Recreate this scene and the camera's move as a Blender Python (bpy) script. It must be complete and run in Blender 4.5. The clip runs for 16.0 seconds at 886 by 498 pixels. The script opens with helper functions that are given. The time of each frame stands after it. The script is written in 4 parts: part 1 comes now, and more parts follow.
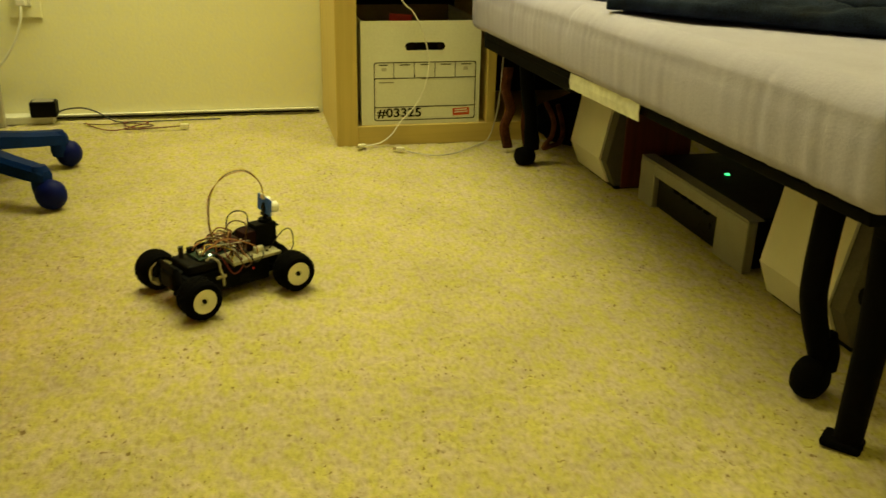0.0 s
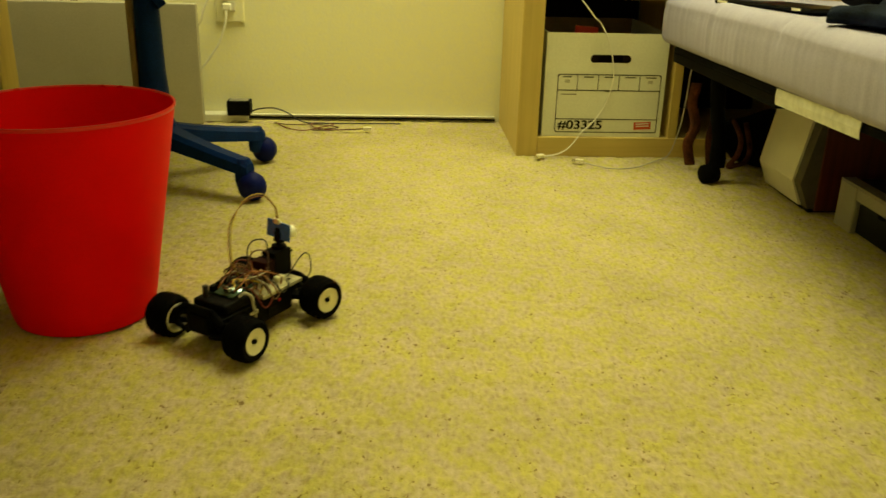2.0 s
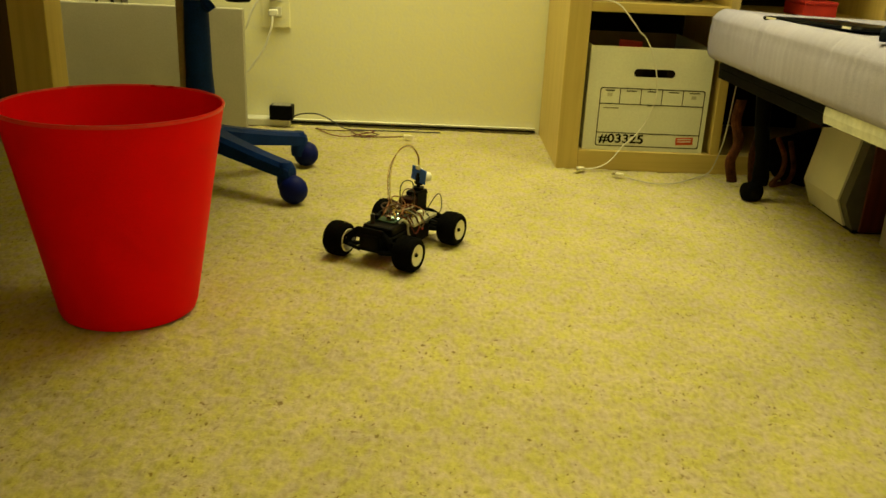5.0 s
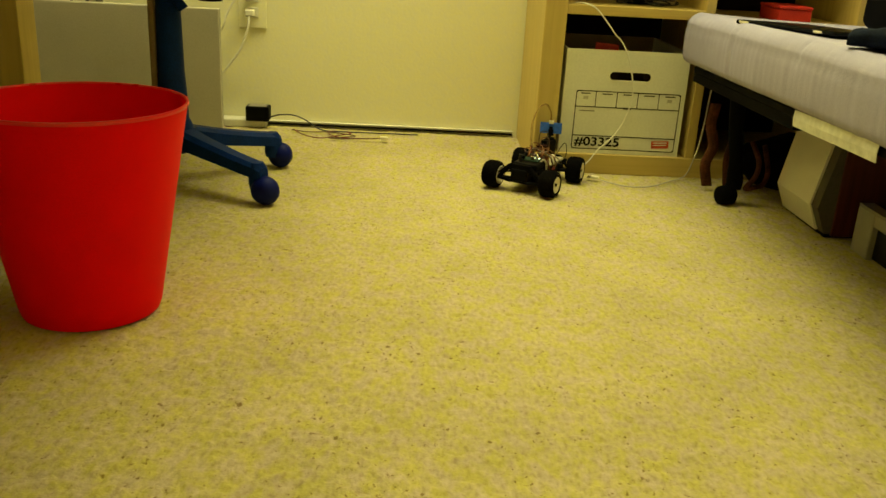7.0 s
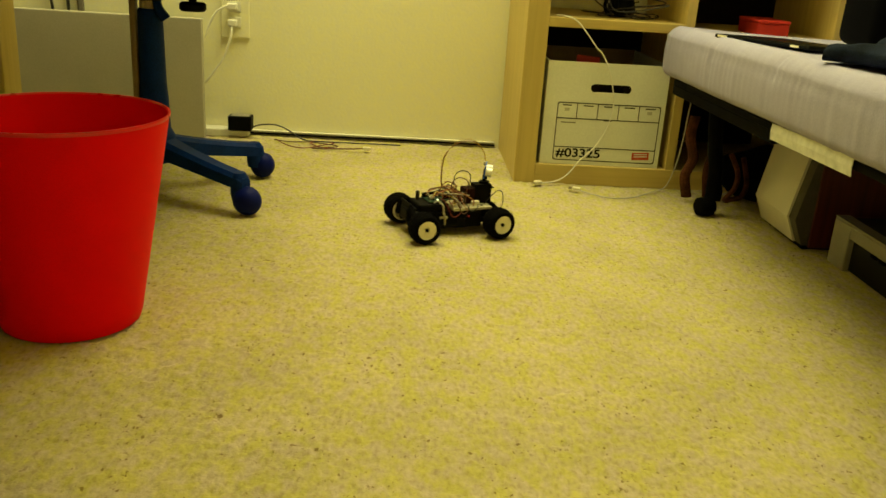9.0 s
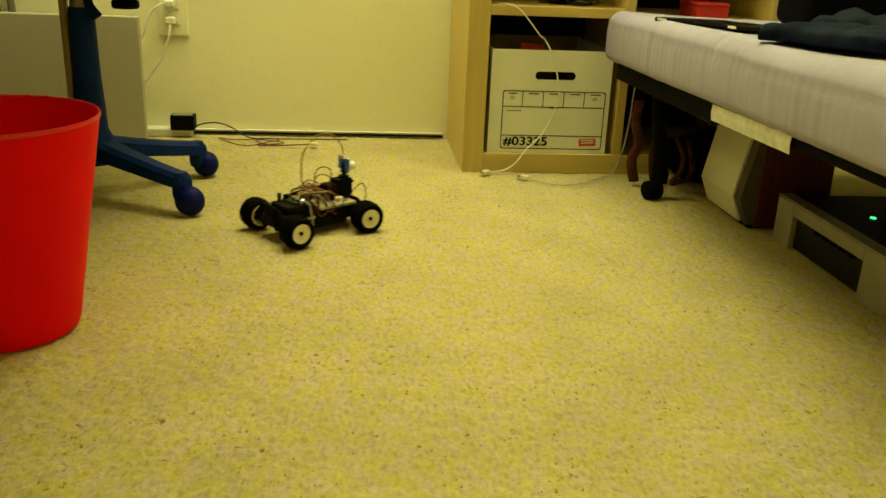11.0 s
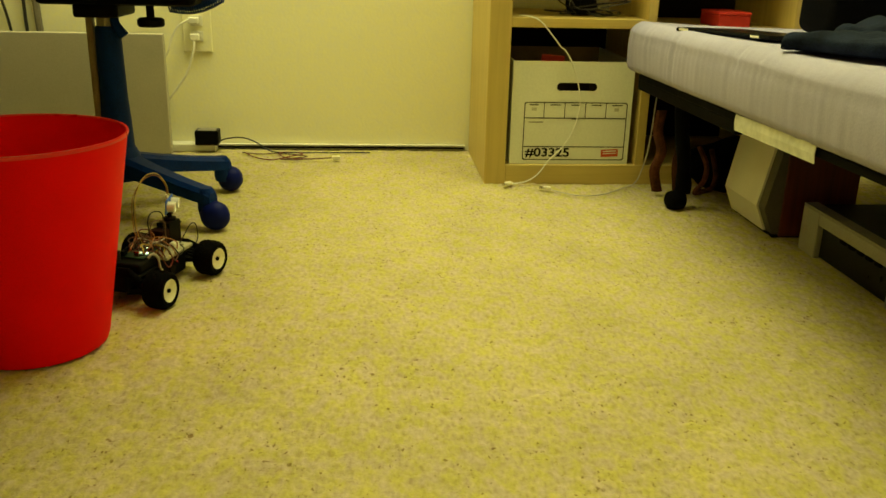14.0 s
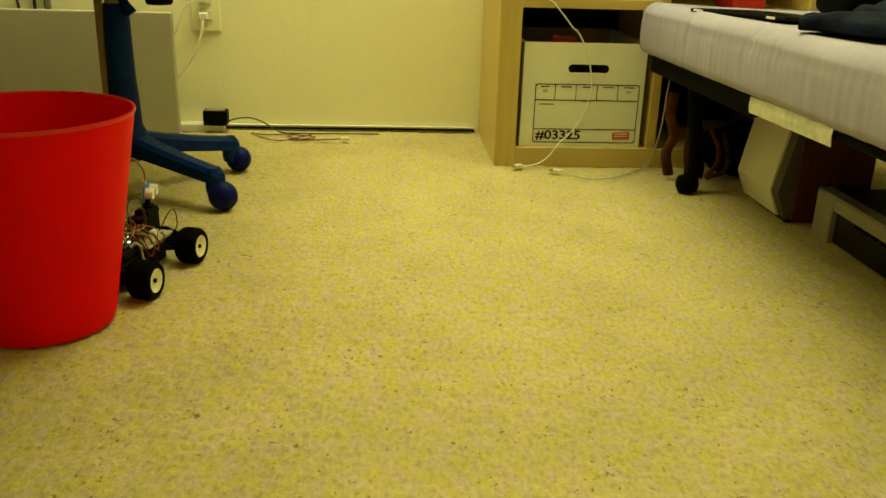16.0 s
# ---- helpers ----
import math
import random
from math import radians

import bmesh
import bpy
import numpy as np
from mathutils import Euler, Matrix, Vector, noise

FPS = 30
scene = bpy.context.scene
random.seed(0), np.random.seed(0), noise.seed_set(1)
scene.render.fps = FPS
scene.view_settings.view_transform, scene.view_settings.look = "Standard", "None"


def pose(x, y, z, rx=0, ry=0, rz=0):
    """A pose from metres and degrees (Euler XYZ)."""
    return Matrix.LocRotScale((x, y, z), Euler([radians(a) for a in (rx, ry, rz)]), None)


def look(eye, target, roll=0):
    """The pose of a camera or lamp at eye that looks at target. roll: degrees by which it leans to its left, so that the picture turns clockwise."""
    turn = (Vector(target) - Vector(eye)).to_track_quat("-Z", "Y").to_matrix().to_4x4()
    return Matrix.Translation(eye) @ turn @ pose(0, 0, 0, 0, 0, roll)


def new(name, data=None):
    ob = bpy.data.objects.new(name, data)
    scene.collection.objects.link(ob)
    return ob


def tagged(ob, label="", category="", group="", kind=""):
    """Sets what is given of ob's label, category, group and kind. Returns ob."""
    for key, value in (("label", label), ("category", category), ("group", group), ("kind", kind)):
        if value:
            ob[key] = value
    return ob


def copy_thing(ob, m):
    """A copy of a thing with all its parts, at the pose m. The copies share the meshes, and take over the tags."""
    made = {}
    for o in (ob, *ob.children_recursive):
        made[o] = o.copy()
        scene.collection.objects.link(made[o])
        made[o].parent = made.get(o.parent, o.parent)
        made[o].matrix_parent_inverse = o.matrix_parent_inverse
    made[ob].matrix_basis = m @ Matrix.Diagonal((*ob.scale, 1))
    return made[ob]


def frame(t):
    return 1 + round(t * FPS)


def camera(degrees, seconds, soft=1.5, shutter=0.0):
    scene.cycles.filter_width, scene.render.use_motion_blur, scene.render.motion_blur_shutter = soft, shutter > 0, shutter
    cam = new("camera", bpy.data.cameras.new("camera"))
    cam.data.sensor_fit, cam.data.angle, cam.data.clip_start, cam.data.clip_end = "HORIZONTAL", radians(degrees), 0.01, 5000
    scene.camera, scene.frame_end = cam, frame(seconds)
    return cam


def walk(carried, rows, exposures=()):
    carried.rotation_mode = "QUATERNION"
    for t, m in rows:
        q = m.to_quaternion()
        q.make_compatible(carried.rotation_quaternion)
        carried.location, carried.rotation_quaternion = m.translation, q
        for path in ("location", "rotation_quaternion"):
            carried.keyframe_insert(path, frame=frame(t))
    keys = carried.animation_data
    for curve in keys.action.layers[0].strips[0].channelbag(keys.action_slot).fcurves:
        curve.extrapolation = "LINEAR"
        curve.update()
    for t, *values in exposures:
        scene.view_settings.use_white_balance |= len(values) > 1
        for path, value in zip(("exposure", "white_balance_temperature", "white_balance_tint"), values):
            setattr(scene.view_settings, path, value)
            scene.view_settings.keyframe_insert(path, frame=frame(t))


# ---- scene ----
cam = camera(53.8, 16.0, shutter=0.9)
PATH = [
    (0, (-0.223, -2.154, 0.585), (0.199, -0.345, -0.156), 1.2),
    (0.5, (-0.237, -2.154, 0.581), (0.133, -0.334, -0.16), 0.9),
    (1, (-0.268, -2.147, 0.577), (-0.027, -0.31, -0.174), -0.2),
    (1.5, (-0.304, -2.151, 0.572), (-0.164, -0.292, -0.151), 0.3),
    (2, (-0.316, -2.154, 0.566), (-0.198, -0.288, -0.145), 1.5),
    (2.5, (-0.329, -2.164, 0.567), (-0.307, -0.296, -0.146), 1.0),
    (3, (-0.345, -2.165, 0.558), (-0.372, -0.307, -0.183), 2.0),
    (3.5, (-0.332, -2.159, 0.554), (-0.329, -0.302, -0.19), 2.3),
    (4, (-0.332, -2.158, 0.553), (-0.329, -0.301, -0.19), 1.9),
    (4.2, (-0.346, -2.161, 0.561), (-0.306, -0.294, -0.157), 2.4),
    (6.3, (-0.299, -2.146, 0.558), (-0.245, -0.266, -0.121), 2.9),
    (6.5, (-0.303, -2.151, 0.556), (-0.234, -0.271, -0.122), 3.2),
    (7, (-0.299, -2.15, 0.555), (-0.224, -0.27, -0.124), 3.2),
    (7.5, (-0.295, -2.152, 0.555), (-0.207, -0.27, -0.116), 3.3),
    (8, (-0.297, -2.155, 0.559), (-0.2, -0.269, -0.1), 3.3),
    (8.5, (-0.296, -2.153, 0.56), (-0.202, -0.266, -0.096), 3.4),
    (9, (-0.297, -2.155, 0.561), (-0.184, -0.269, -0.097), 3.7),
    (9.5, (-0.294, -2.154, 0.557), (-0.152, -0.271, -0.102), 4.1),
    (9.7, (-0.282, -2.148, 0.552), (-0.096, -0.272, -0.113), 4.4),
    (12, (-0.274, -2.144, 0.559), (-0.096, -0.265, -0.103), 1.3),
    (12.5, (-0.278, -2.148, 0.561), (-0.113, -0.265, -0.093), 1.1),
    (13, (-0.278, -2.145, 0.559), (-0.113, -0.263, -0.099), 1.3),
    (13.5, (-0.28, -2.146, 0.559), (-0.116, -0.264, -0.098), 1.2),
    (14, (-0.278, -2.147, 0.56), (-0.122, -0.261, -0.086), 1.4),
    (14.5, (-0.282, -2.149, 0.56), (-0.133, -0.258, -0.077), 1.4),
    (15, (-0.281, -2.147, 0.557), (-0.128, -0.259, -0.086), 1.5),
    (15.5, (-0.284, -2.142, 0.554), (-0.131, -0.262, -0.112), 1.4),
    (16, (-0.279, -2.135, 0.552), (-0.141, -0.26, -0.129), 1.7),
]

walk(cam, [(t, look(eye, target, roll)) for t, eye, target, roll in PATH], exposures=[
    (0, 0.0, 6500, 13.5), (2, 0.0, 6500, 12.5), (3, 0.0, 6500, 16.5), (7, 0.0, 6500, 15.5), (9.5, 0.0, 6500, 14.5), (12, 0.0, 6500, 10.5), (14, 0.0, 6500, 9.0), (16, 0.0, 6500, 10.5)])

# ---- light ----
world = bpy.data.worlds.new("world")
scene.world = world
world.use_nodes = True
world.node_tree.nodes["Background"].inputs[0].default_value = (0.9, 0.75, 0.4, 1)
world.node_tree.nodes["Background"].inputs[1].default_value = 0.003


def area_lamp(name, m, size, watts, colour):
    d = bpy.data.lights.new(name, "AREA")
    d.shape, d.energy, d.color = "ELLIPSE", watts, colour
    d.size, d.size_y = size
    o = new(name, d)
    o.matrix_world = m
    return o


area_lamp("ceiling_lamp", look((-0.22, -0.12, 2.33), (-0.22, -0.15, 0)), (2.3, 0.95), 56, (1.0, 0.97, 0.44))


# ---- materials ----
def mat(name, colour, rough=0.6, metal=0.0, vary=0.12, scale=30.0, bump=0.1, fine=300.0, tint=None, sheen=0.0, emit=0.0, spec=0.4):
    """Two scales of mottling and a fine bump, in metres."""
    m = bpy.data.materials.new(name)
    m.use_nodes = True
    n, l = m.node_tree.nodes, m.node_tree.links
    b = n["Principled BSDF"]
    tc = n.new("ShaderNodeTexCoord")
    big, small = n.new("ShaderNodeTexNoise"), n.new("ShaderNodeTexNoise")
    big.inputs["Scale"].default_value, small.inputs["Scale"].default_value = scale, fine
    big.inputs["Detail"].default_value, small.inputs["Detail"].default_value = 4, 3
    for t in (big, small):
        l.new(tc.outputs["Object"], t.inputs["Vector"])
    mixf = n.new("ShaderNodeMath")
    mixf.operation = "ADD"
    l.new(big.outputs["Fac"], mixf.inputs[0]), l.new(small.outputs["Fac"], mixf.inputs[1])
    ramp = n.new("ShaderNodeMapRange")
    ramp.inputs["From Min"].default_value, ramp.inputs["From Max"].default_value = 0.6, 1.4
    l.new(mixf.outputs[0], ramp.inputs["Value"])
    mix = n.new("ShaderNodeMix")
    mix.data_type = "RGBA"
    lo = tint or [c * (1 - 2 * vary) for c in colour]
    mix.inputs[6].default_value = (*[max(c, 0.001) for c in lo], 1)
    mix.inputs[7].default_value = (*[min(c * (1 + vary), 1) for c in colour], 1)
    l.new(ramp.outputs[0], mix.inputs[0]), l.new(mix.outputs[2], b.inputs["Base Color"])
    bp = n.new("ShaderNodeBump")
    bp.inputs["Strength"].default_value, bp.inputs["Distance"].default_value = bump, 0.002
    l.new(small.outputs["Fac"], bp.inputs["Height"]), l.new(bp.outputs[0], b.inputs["Normal"])
    rr = n.new("ShaderNodeMapRange")
    rr.inputs["To Min"].default_value, rr.inputs["To Max"].default_value = max(rough - 0.08, 0.02), min(rough + 0.08, 1)
    l.new(big.outputs["Fac"], rr.inputs["Value"]), l.new(rr.outputs[0], b.inputs["Roughness"])
    b.inputs["Metallic"].default_value, b.inputs["Specular IOR Level"].default_value = metal, spec
    if sheen:
        b.inputs["Sheen Weight"].default_value = sheen
    if emit:
        b.inputs["Emission Color"].default_value, b.inputs["Emission Strength"].default_value = (*colour, 1), emit
    return m


def wood(name, colour, dark, axis=2, rough=0.45):
    """Veneer with stretched grain along one axis."""
    m = mat(name, colour, rough, vary=0.1, scale=6, bump=0.05, fine=200)
    n, l = m.node_tree.nodes, m.node_tree.links
    b = n["Principled BSDF"]
    tc = n.new("ShaderNodeTexCoord")
    mp = n.new("ShaderNodeMapping")
    mp.inputs["Scale"].default_value = [3 if k == axis else 70 for k in range(3)]
    g = n.new("ShaderNodeTexNoise")
    g.inputs["Scale"].default_value, g.inputs["Detail"].default_value, g.inputs["Distortion"].default_value = 1.0, 5, 0.6
    l.new(tc.outputs["Object"], mp.inputs[0]), l.new(mp.outputs[0], g.inputs["Vector"])
    mix = n.new("ShaderNodeMix")
    mix.data_type = "RGBA"
    mix.inputs[6].default_value, mix.inputs[7].default_value = (*dark, 1), (*colour, 1)
    r = n.new("ShaderNodeMapRange")
    r.inputs["From Min"].default_value, r.inputs["From Max"].default_value = 0.3, 0.62
    l.new(g.outputs["Fac"], r.inputs["Value"]), l.new(r.outputs[0], mix.inputs[0])
    l.new(mix.outputs[2], b.inputs["Base Color"])
    return m


def carpet_material():
    """Tufts of three tones, with a worn nap in broad patches."""
    m = mat("carpet_pile", (0.6, 0.5, 0.27), 0.95, bump=0.6, fine=240)
    n, l = m.node_tree.nodes, m.node_tree.links
    b, tc = n["Principled BSDF"], n["Texture Coordinate"]
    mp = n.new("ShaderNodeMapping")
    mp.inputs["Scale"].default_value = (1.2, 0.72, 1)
    l.new(tc.outputs["Object"], mp.inputs[0])
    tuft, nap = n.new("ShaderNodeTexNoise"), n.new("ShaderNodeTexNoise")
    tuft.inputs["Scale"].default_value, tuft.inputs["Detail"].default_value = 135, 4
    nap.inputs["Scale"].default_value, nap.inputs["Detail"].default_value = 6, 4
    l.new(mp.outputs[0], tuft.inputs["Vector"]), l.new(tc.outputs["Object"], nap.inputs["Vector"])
    cr = n.new("ShaderNodeValToRGB")
    e = cr.color_ramp.elements
    e[0].position, e[0].color = 0.31, (0.378, 0.313, 0.147, 1)
    e[1].position, e[1].color = 0.66, (0.518, 0.456, 0.237, 1)
    k = e.new(0.42)
    k.color = (0.44, 0.382, 0.187, 1)
    l.new(tuft.outputs["Fac"], cr.inputs["Fac"])
    mix = n.new("ShaderNodeMix")
    mix.data_type, mix.blend_type = "RGBA", "MULTIPLY"
    mix.inputs[0].default_value = 1.0
    r = n.new("ShaderNodeMapRange")
    r.inputs["From Min"].default_value, r.inputs["From Max"].default_value = 0.3, 0.7
    r.inputs["To Min"].default_value, r.inputs["To Max"].default_value = 0.89, 1.05
    l.new(nap.outputs["Fac"], r.inputs["Value"])
    l.new(cr.outputs["Color"], mix.inputs[6]), l.new(r.outputs[0], mix.inputs[7])
    # yarns of a greyer and a more golden dye
    dye = n.new("ShaderNodeTexNoise")
    dye.inputs["Scale"].default_value, dye.inputs["Detail"].default_value = 42, 3
    l.new(mp.outputs[0], dye.inputs["Vector"])
    dr = n.new("ShaderNodeValToRGB")
    q = dr.color_ramp.elements
    q[0].position, q[0].color = 0.37, (1.0, 0.945, 1.3, 1)
    q[1].position, q[1].color = 0.63, (1.0, 1.02, 0.56, 1)
    l.new(dye.outputs["Fac"], dr.inputs["Fac"])
    two = n.new("ShaderNodeMix")
    two.data_type, two.blend_type = "RGBA", "MULTIPLY"
    two.inputs[0].default_value = 1.0
    l.new(mix.outputs[2], two.inputs[6]), l.new(dr.outputs["Color"], two.inputs[7])
    # shade between the tufts, painted into the colour as sparse dark slits
    slit_shade, sm = n.new("ShaderNodeTexNoise"), n.new("ShaderNodeMapping")
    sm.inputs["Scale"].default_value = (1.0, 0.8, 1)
    slit_shade.inputs["Scale"].default_value, slit_shade.inputs["Detail"].default_value = 140, 2
    l.new(tc.outputs["Object"], sm.inputs[0]), l.new(sm.outputs[0], slit_shade.inputs["Vector"])
    # they gather in patches of a broad noise
    worn, wr, both = n.new("ShaderNodeTexNoise"), n.new("ShaderNodeMapRange"), n.new("ShaderNodeMath")
    worn.inputs["Scale"].default_value, worn.inputs["Detail"].default_value = 11, 3
    wr.inputs["From Min"].default_value, wr.inputs["From Max"].default_value = 0.35, 0.65
    wr.inputs["To Min"].default_value, wr.inputs["To Max"].default_value = -0.055, 0.06
    l.new(tc.outputs["Object"], worn.inputs["Vector"]), l.new(worn.outputs["Fac"], wr.inputs["Value"])
    l.new(slit_shade.outputs["Fac"], both.inputs[0]), l.new(wr.outputs[0], both.inputs[1])
    sr = n.new("ShaderNodeValToRGB")
    p = sr.color_ramp.elements
    p[0].position, p[0].color = 0.26, (0.5, 0.42, 0.28, 1)
    p[1].position, p[1].color = 0.345, (1, 1, 1, 1)
    l.new(both.outputs[0], sr.inputs["Fac"])
    tri = n.new("ShaderNodeMix")
    tri.data_type, tri.blend_type = "RGBA", "MULTIPLY"
    tri.inputs[0].default_value = 1.0
    l.new(two.outputs[2], tri.inputs[6]), l.new(sr.outputs["Color"], tri.inputs[7]), l.new(tri.outputs[2], b.inputs["Base Color"])
    return m


CARPET = carpet_material()
WALL = mat("painted_wall", (0.86, 0.822, 0.491), 0.8, vary=0.02, scale=42, bump=0.3, fine=120, tint=(0.83, 0.803, 0.628), spec=0.2)
CEIL = mat("ceiling_paint", (0.85, 0.83, 0.74), 0.9, vary=0.03, scale=4, bump=0.2, fine=150)
TRIM = mat("trim_paint", (0.74, 0.72, 0.6), 0.5, vary=0.08, scale=20, bump=0.05)
GAP = mat("dark_gap", (0.006, 0.005, 0.004), 0.9, spec=0.05)
BIRCH = wood("birch_veneer", (0.58, 0.44, 0.14), (0.5, 0.37, 0.11), 2)
BIRCH_X = wood("birch_veneer_flat", (0.58, 0.44, 0.14), (0.5, 0.37, 0.11), 0)
# near black: paints in the shade inside the cubes and the hand hole
CAVITY_SHADE = mat("cavity_shade", (0.012, 0.008, 0.005), 0.9, spec=0.05)
CARD = mat("white_cardboard", (0.8, 0.8, 0.7), 0.75, vary=0.05, scale=9, bump=0.08, fine=180, spec=0.2)
CARD_IN = mat("brown_cardboard", (0.34, 0.23, 0.12), 0.85, vary=0.1)
INK = mat("black_ink", (0.008, 0.008, 0.008), 0.8, spec=0.05)
INK_GREY = mat("grey_ink", (0.24, 0.22, 0.17), 0.7)
STAMP = mat("red_ink", (0.62, 0.08, 0.04), 0.65, vary=0.2, scale=60)
RED_PAPER = mat("red_paper", (0.6, 0.03, 0.02), 0.6)
RED_PLASTIC = mat("red_plastic", (0.9, 0.0006, 0.0004), 0.5, vary=0.05, scale=12, bump=0.12, fine=500, spec=0.06)
MATTRESS = mat("mattress_ticking", (0.37, 0.35, 0.53), 0.9, vary=0.05, scale=14, bump=0.25, fine=260, spec=0.1)
BLACK_STEEL = mat("black_steel", (0.003, 0.0026, 0.0024), 0.6, vary=0.2, spec=0.03)
RUBBER = mat("black_rubber", (0.003, 0.0027, 0.0025), 0.85, vary=0.25, scale=80, spec=0.04)
BLACK = mat("black_plastic", (0.003, 0.003, 0.003), 0.55, vary=0.2, spec=0.06)
WHITE_P = mat("cream_plastic", (0.82, 0.77, 0.58), 0.4, vary=0.04)
WHITE_C = mat("white_cable", (0.82, 0.8, 0.7), 0.45, vary=0.05)
GREY_C = mat("grey_cable", (0.45, 0.42, 0.34), 0.5)
BLUE_CHAIR = mat("blue_enamel", (0.002, 0.024, 0.16), 0.55, vary=0.25, scale=18, bump=0.08, spec=0.1)
BLUE_CASTER = mat("blue_nylon", (0.001, 0.006, 0.11), 0.5, vary=0.15, spec=0.12)
CHROME = mat("chrome", (0.6, 0.57, 0.5), 0.22, 1.0, vary=0.05)
DENIM = mat("dark_denim", (0.014, 0.02, 0.042), 0.95, vary=0.5, scale=25, bump=0.6, fine=600, spec=0.05)
DARK_CLOTH = mat("black_cloth", (0.003, 0.003, 0.004), 0.95, vary=0.3, spec=0.05)
SPK_FRONT = mat("speaker_cloth", (0.72, 0.68, 0.58), 0.85, vary=0.05, scale=14, bump=0.3, fine=700, spec=0.1)
SPK_TRIM = mat("speaker_trim", (0.1, 0.09, 0.07), 0.6, spec=0.1)
PAPER = mat("creased_paper", (0.62, 0.61, 0.53), 0.85, vary=0.14, scale=26, bump=0.5, fine=60, spec=0.1)
PACK = mat("battery_wrap", (0.006, 0.005, 0.004), 0.6, vary=0.4, scale=60, spec=0.08)
DECK = mat("deck_plastic", (0.5, 0.46, 0.3), 0.5, vary=0.25, scale=70)
DARK_BROWN = wood("dark_brown_grain", (0.12, 0.06, 0.022), (0.07, 0.034, 0.012), 2)
CHERRY = wood("cherry_veneer", (0.11, 0.019, 0.007), (0.065, 0.011, 0.004), 2, 0.4)
SILVER = mat("silver_plastic", (0.3, 0.28, 0.235), 0.45, 0.2, vary=0.08)
DARK_GLASS = mat("smoked_window", (0.004, 0.004, 0.004), 0.3, spec=0.15)
GREY_PANEL = mat("grey_board", (0.43, 0.4, 0.31), 0.6, vary=0.06, scale=8, bump=0.08)
LEATHER = mat("brown_leather", (0.095, 0.032, 0.014), 0.75, vary=0.4, scale=40, bump=0.3, spec=0.1)
GREEN_LED = mat("green_led", (0.05, 1.0, 0.25), 0.4, emit=2.0)
WHITE_LED = mat("white_led", (0.75, 1.0, 0.6), 0.4, emit=2.5)
RED_LED = mat("red_led", (0.5, 0.02, 0.012), 0.4, emit=0.15)
PCB = mat("green_circuit_board", (0.02, 0.06, 0.03), 0.5, vary=0.3, scale=200)
BLUE_PCB = mat("blue_circuit_board", (0.04, 0.15, 0.75), 0.5, vary=0.2, scale=120, spec=0.2)
SENSOR_CAN = mat("sensor_can", (0.86, 0.85, 0.8), 0.35, 0.3)
W_RED, W_YEL, W_ORG, W_BRN, W_BLK = (mat("wire_" + c, v, 0.5) for c, v in (
    ("red", (0.15, 0.018, 0.012)), ("yellow", (0.6, 0.42, 0.07)), ("orange", (0.34, 0.13, 0.04)), ("brown", (0.11, 0.05, 0.025)), ("black", (0.02, 0.018, 0.016))))


# ---- mesh helpers ----
def mesh_of(name, verts, faces, material, smooth=False):
    d = bpy.data.meshes.new(name)
    d.from_pydata([tuple(v) for v in verts], [], [tuple(f) for f in faces])
    d.materials.append(material)
    if smooth:
        d.shade_smooth()
    return d


def link(name, data, parent=None, label="", m=None):
    o = new(name, data)
    if parent:
        o.parent = parent
    if m is not None:
        o.matrix_basis = m
    if label:
        tagged(o, label)
    return o


def box(x0, x1, y0, y1, z0, z1, bevel=0.0, seg=2):
    bm = bmesh.new()
    bmesh.ops.create_cube(bm, size=1)
    for v in bm.verts:
        v.co = Vector(((x0 + x1) / 2 + v.co.x * (x1 - x0), (y0 + y1) / 2 + v.co.y * (y1 - y0), (z0 + z1) / 2 + v.co.z * (z1 - z0)))
    if bevel:
        bmesh.ops.bevel(bm, geom=bm.edges[:], offset=bevel, segments=seg, affect="EDGES", profile=0.5)
    return bm


def lathe(profile, seg=48, axis="z", close=False):
    """Turn (radius, height) pairs about an axis."""
    bm = bmesh.new()
    rings = []
    for r, h in profile:
        if r < 1e-6:
            rings.append([bm.verts.new((0, 0, h))])
        else:
            rings.append([bm.verts.new((r * math.cos(2 * math.pi * k / seg), r * math.sin(2 * math.pi * k / seg), h)) for k in range(seg)])
    pairs = list(zip(rings, rings[1:])) + ([(rings[-1], rings[0])] if close else [])
    for a, b in pairs:
        for k in range(seg):
            j = (k + 1) % seg
            if len(a) == 1 and len(b) == 1:
                continue
            if len(a) == 1:
                bm.faces.new((a[0], b[k], b[j]))
            elif len(b) == 1:
                bm.faces.new((a[k], b[0], a[j]))
            else:
                bm.faces.new((a[k], b[k], b[j], a[j]))
    bmesh.ops.recalc_face_normals(bm, faces=bm.faces[:])
    if axis == "y":
        bm.transform(Matrix.Rotation(radians(-90), 4, "X"))
    if axis == "x":
        bm.transform(Matrix.Rotation(radians(90), 4, "Y"))
    return bm


def spline(points, steps=8):
    p = [Vector(q) for q in points]
    p = [2 * p[0] - p[1]] + p + [2 * p[-1] - p[-2]]
    out = []
    for a, b, c, d in zip(p, p[1:], p[2:], p[3:]):
        for k in range(steps):
            t = k / steps
            out.append(0.5 * (2 * b + (c - a) * t + (2 * a - 5 * b + 4 * c - d) * t * t + (3 * b - a - 3 * c + d) * t ** 3))
    return out + [p[-2]]


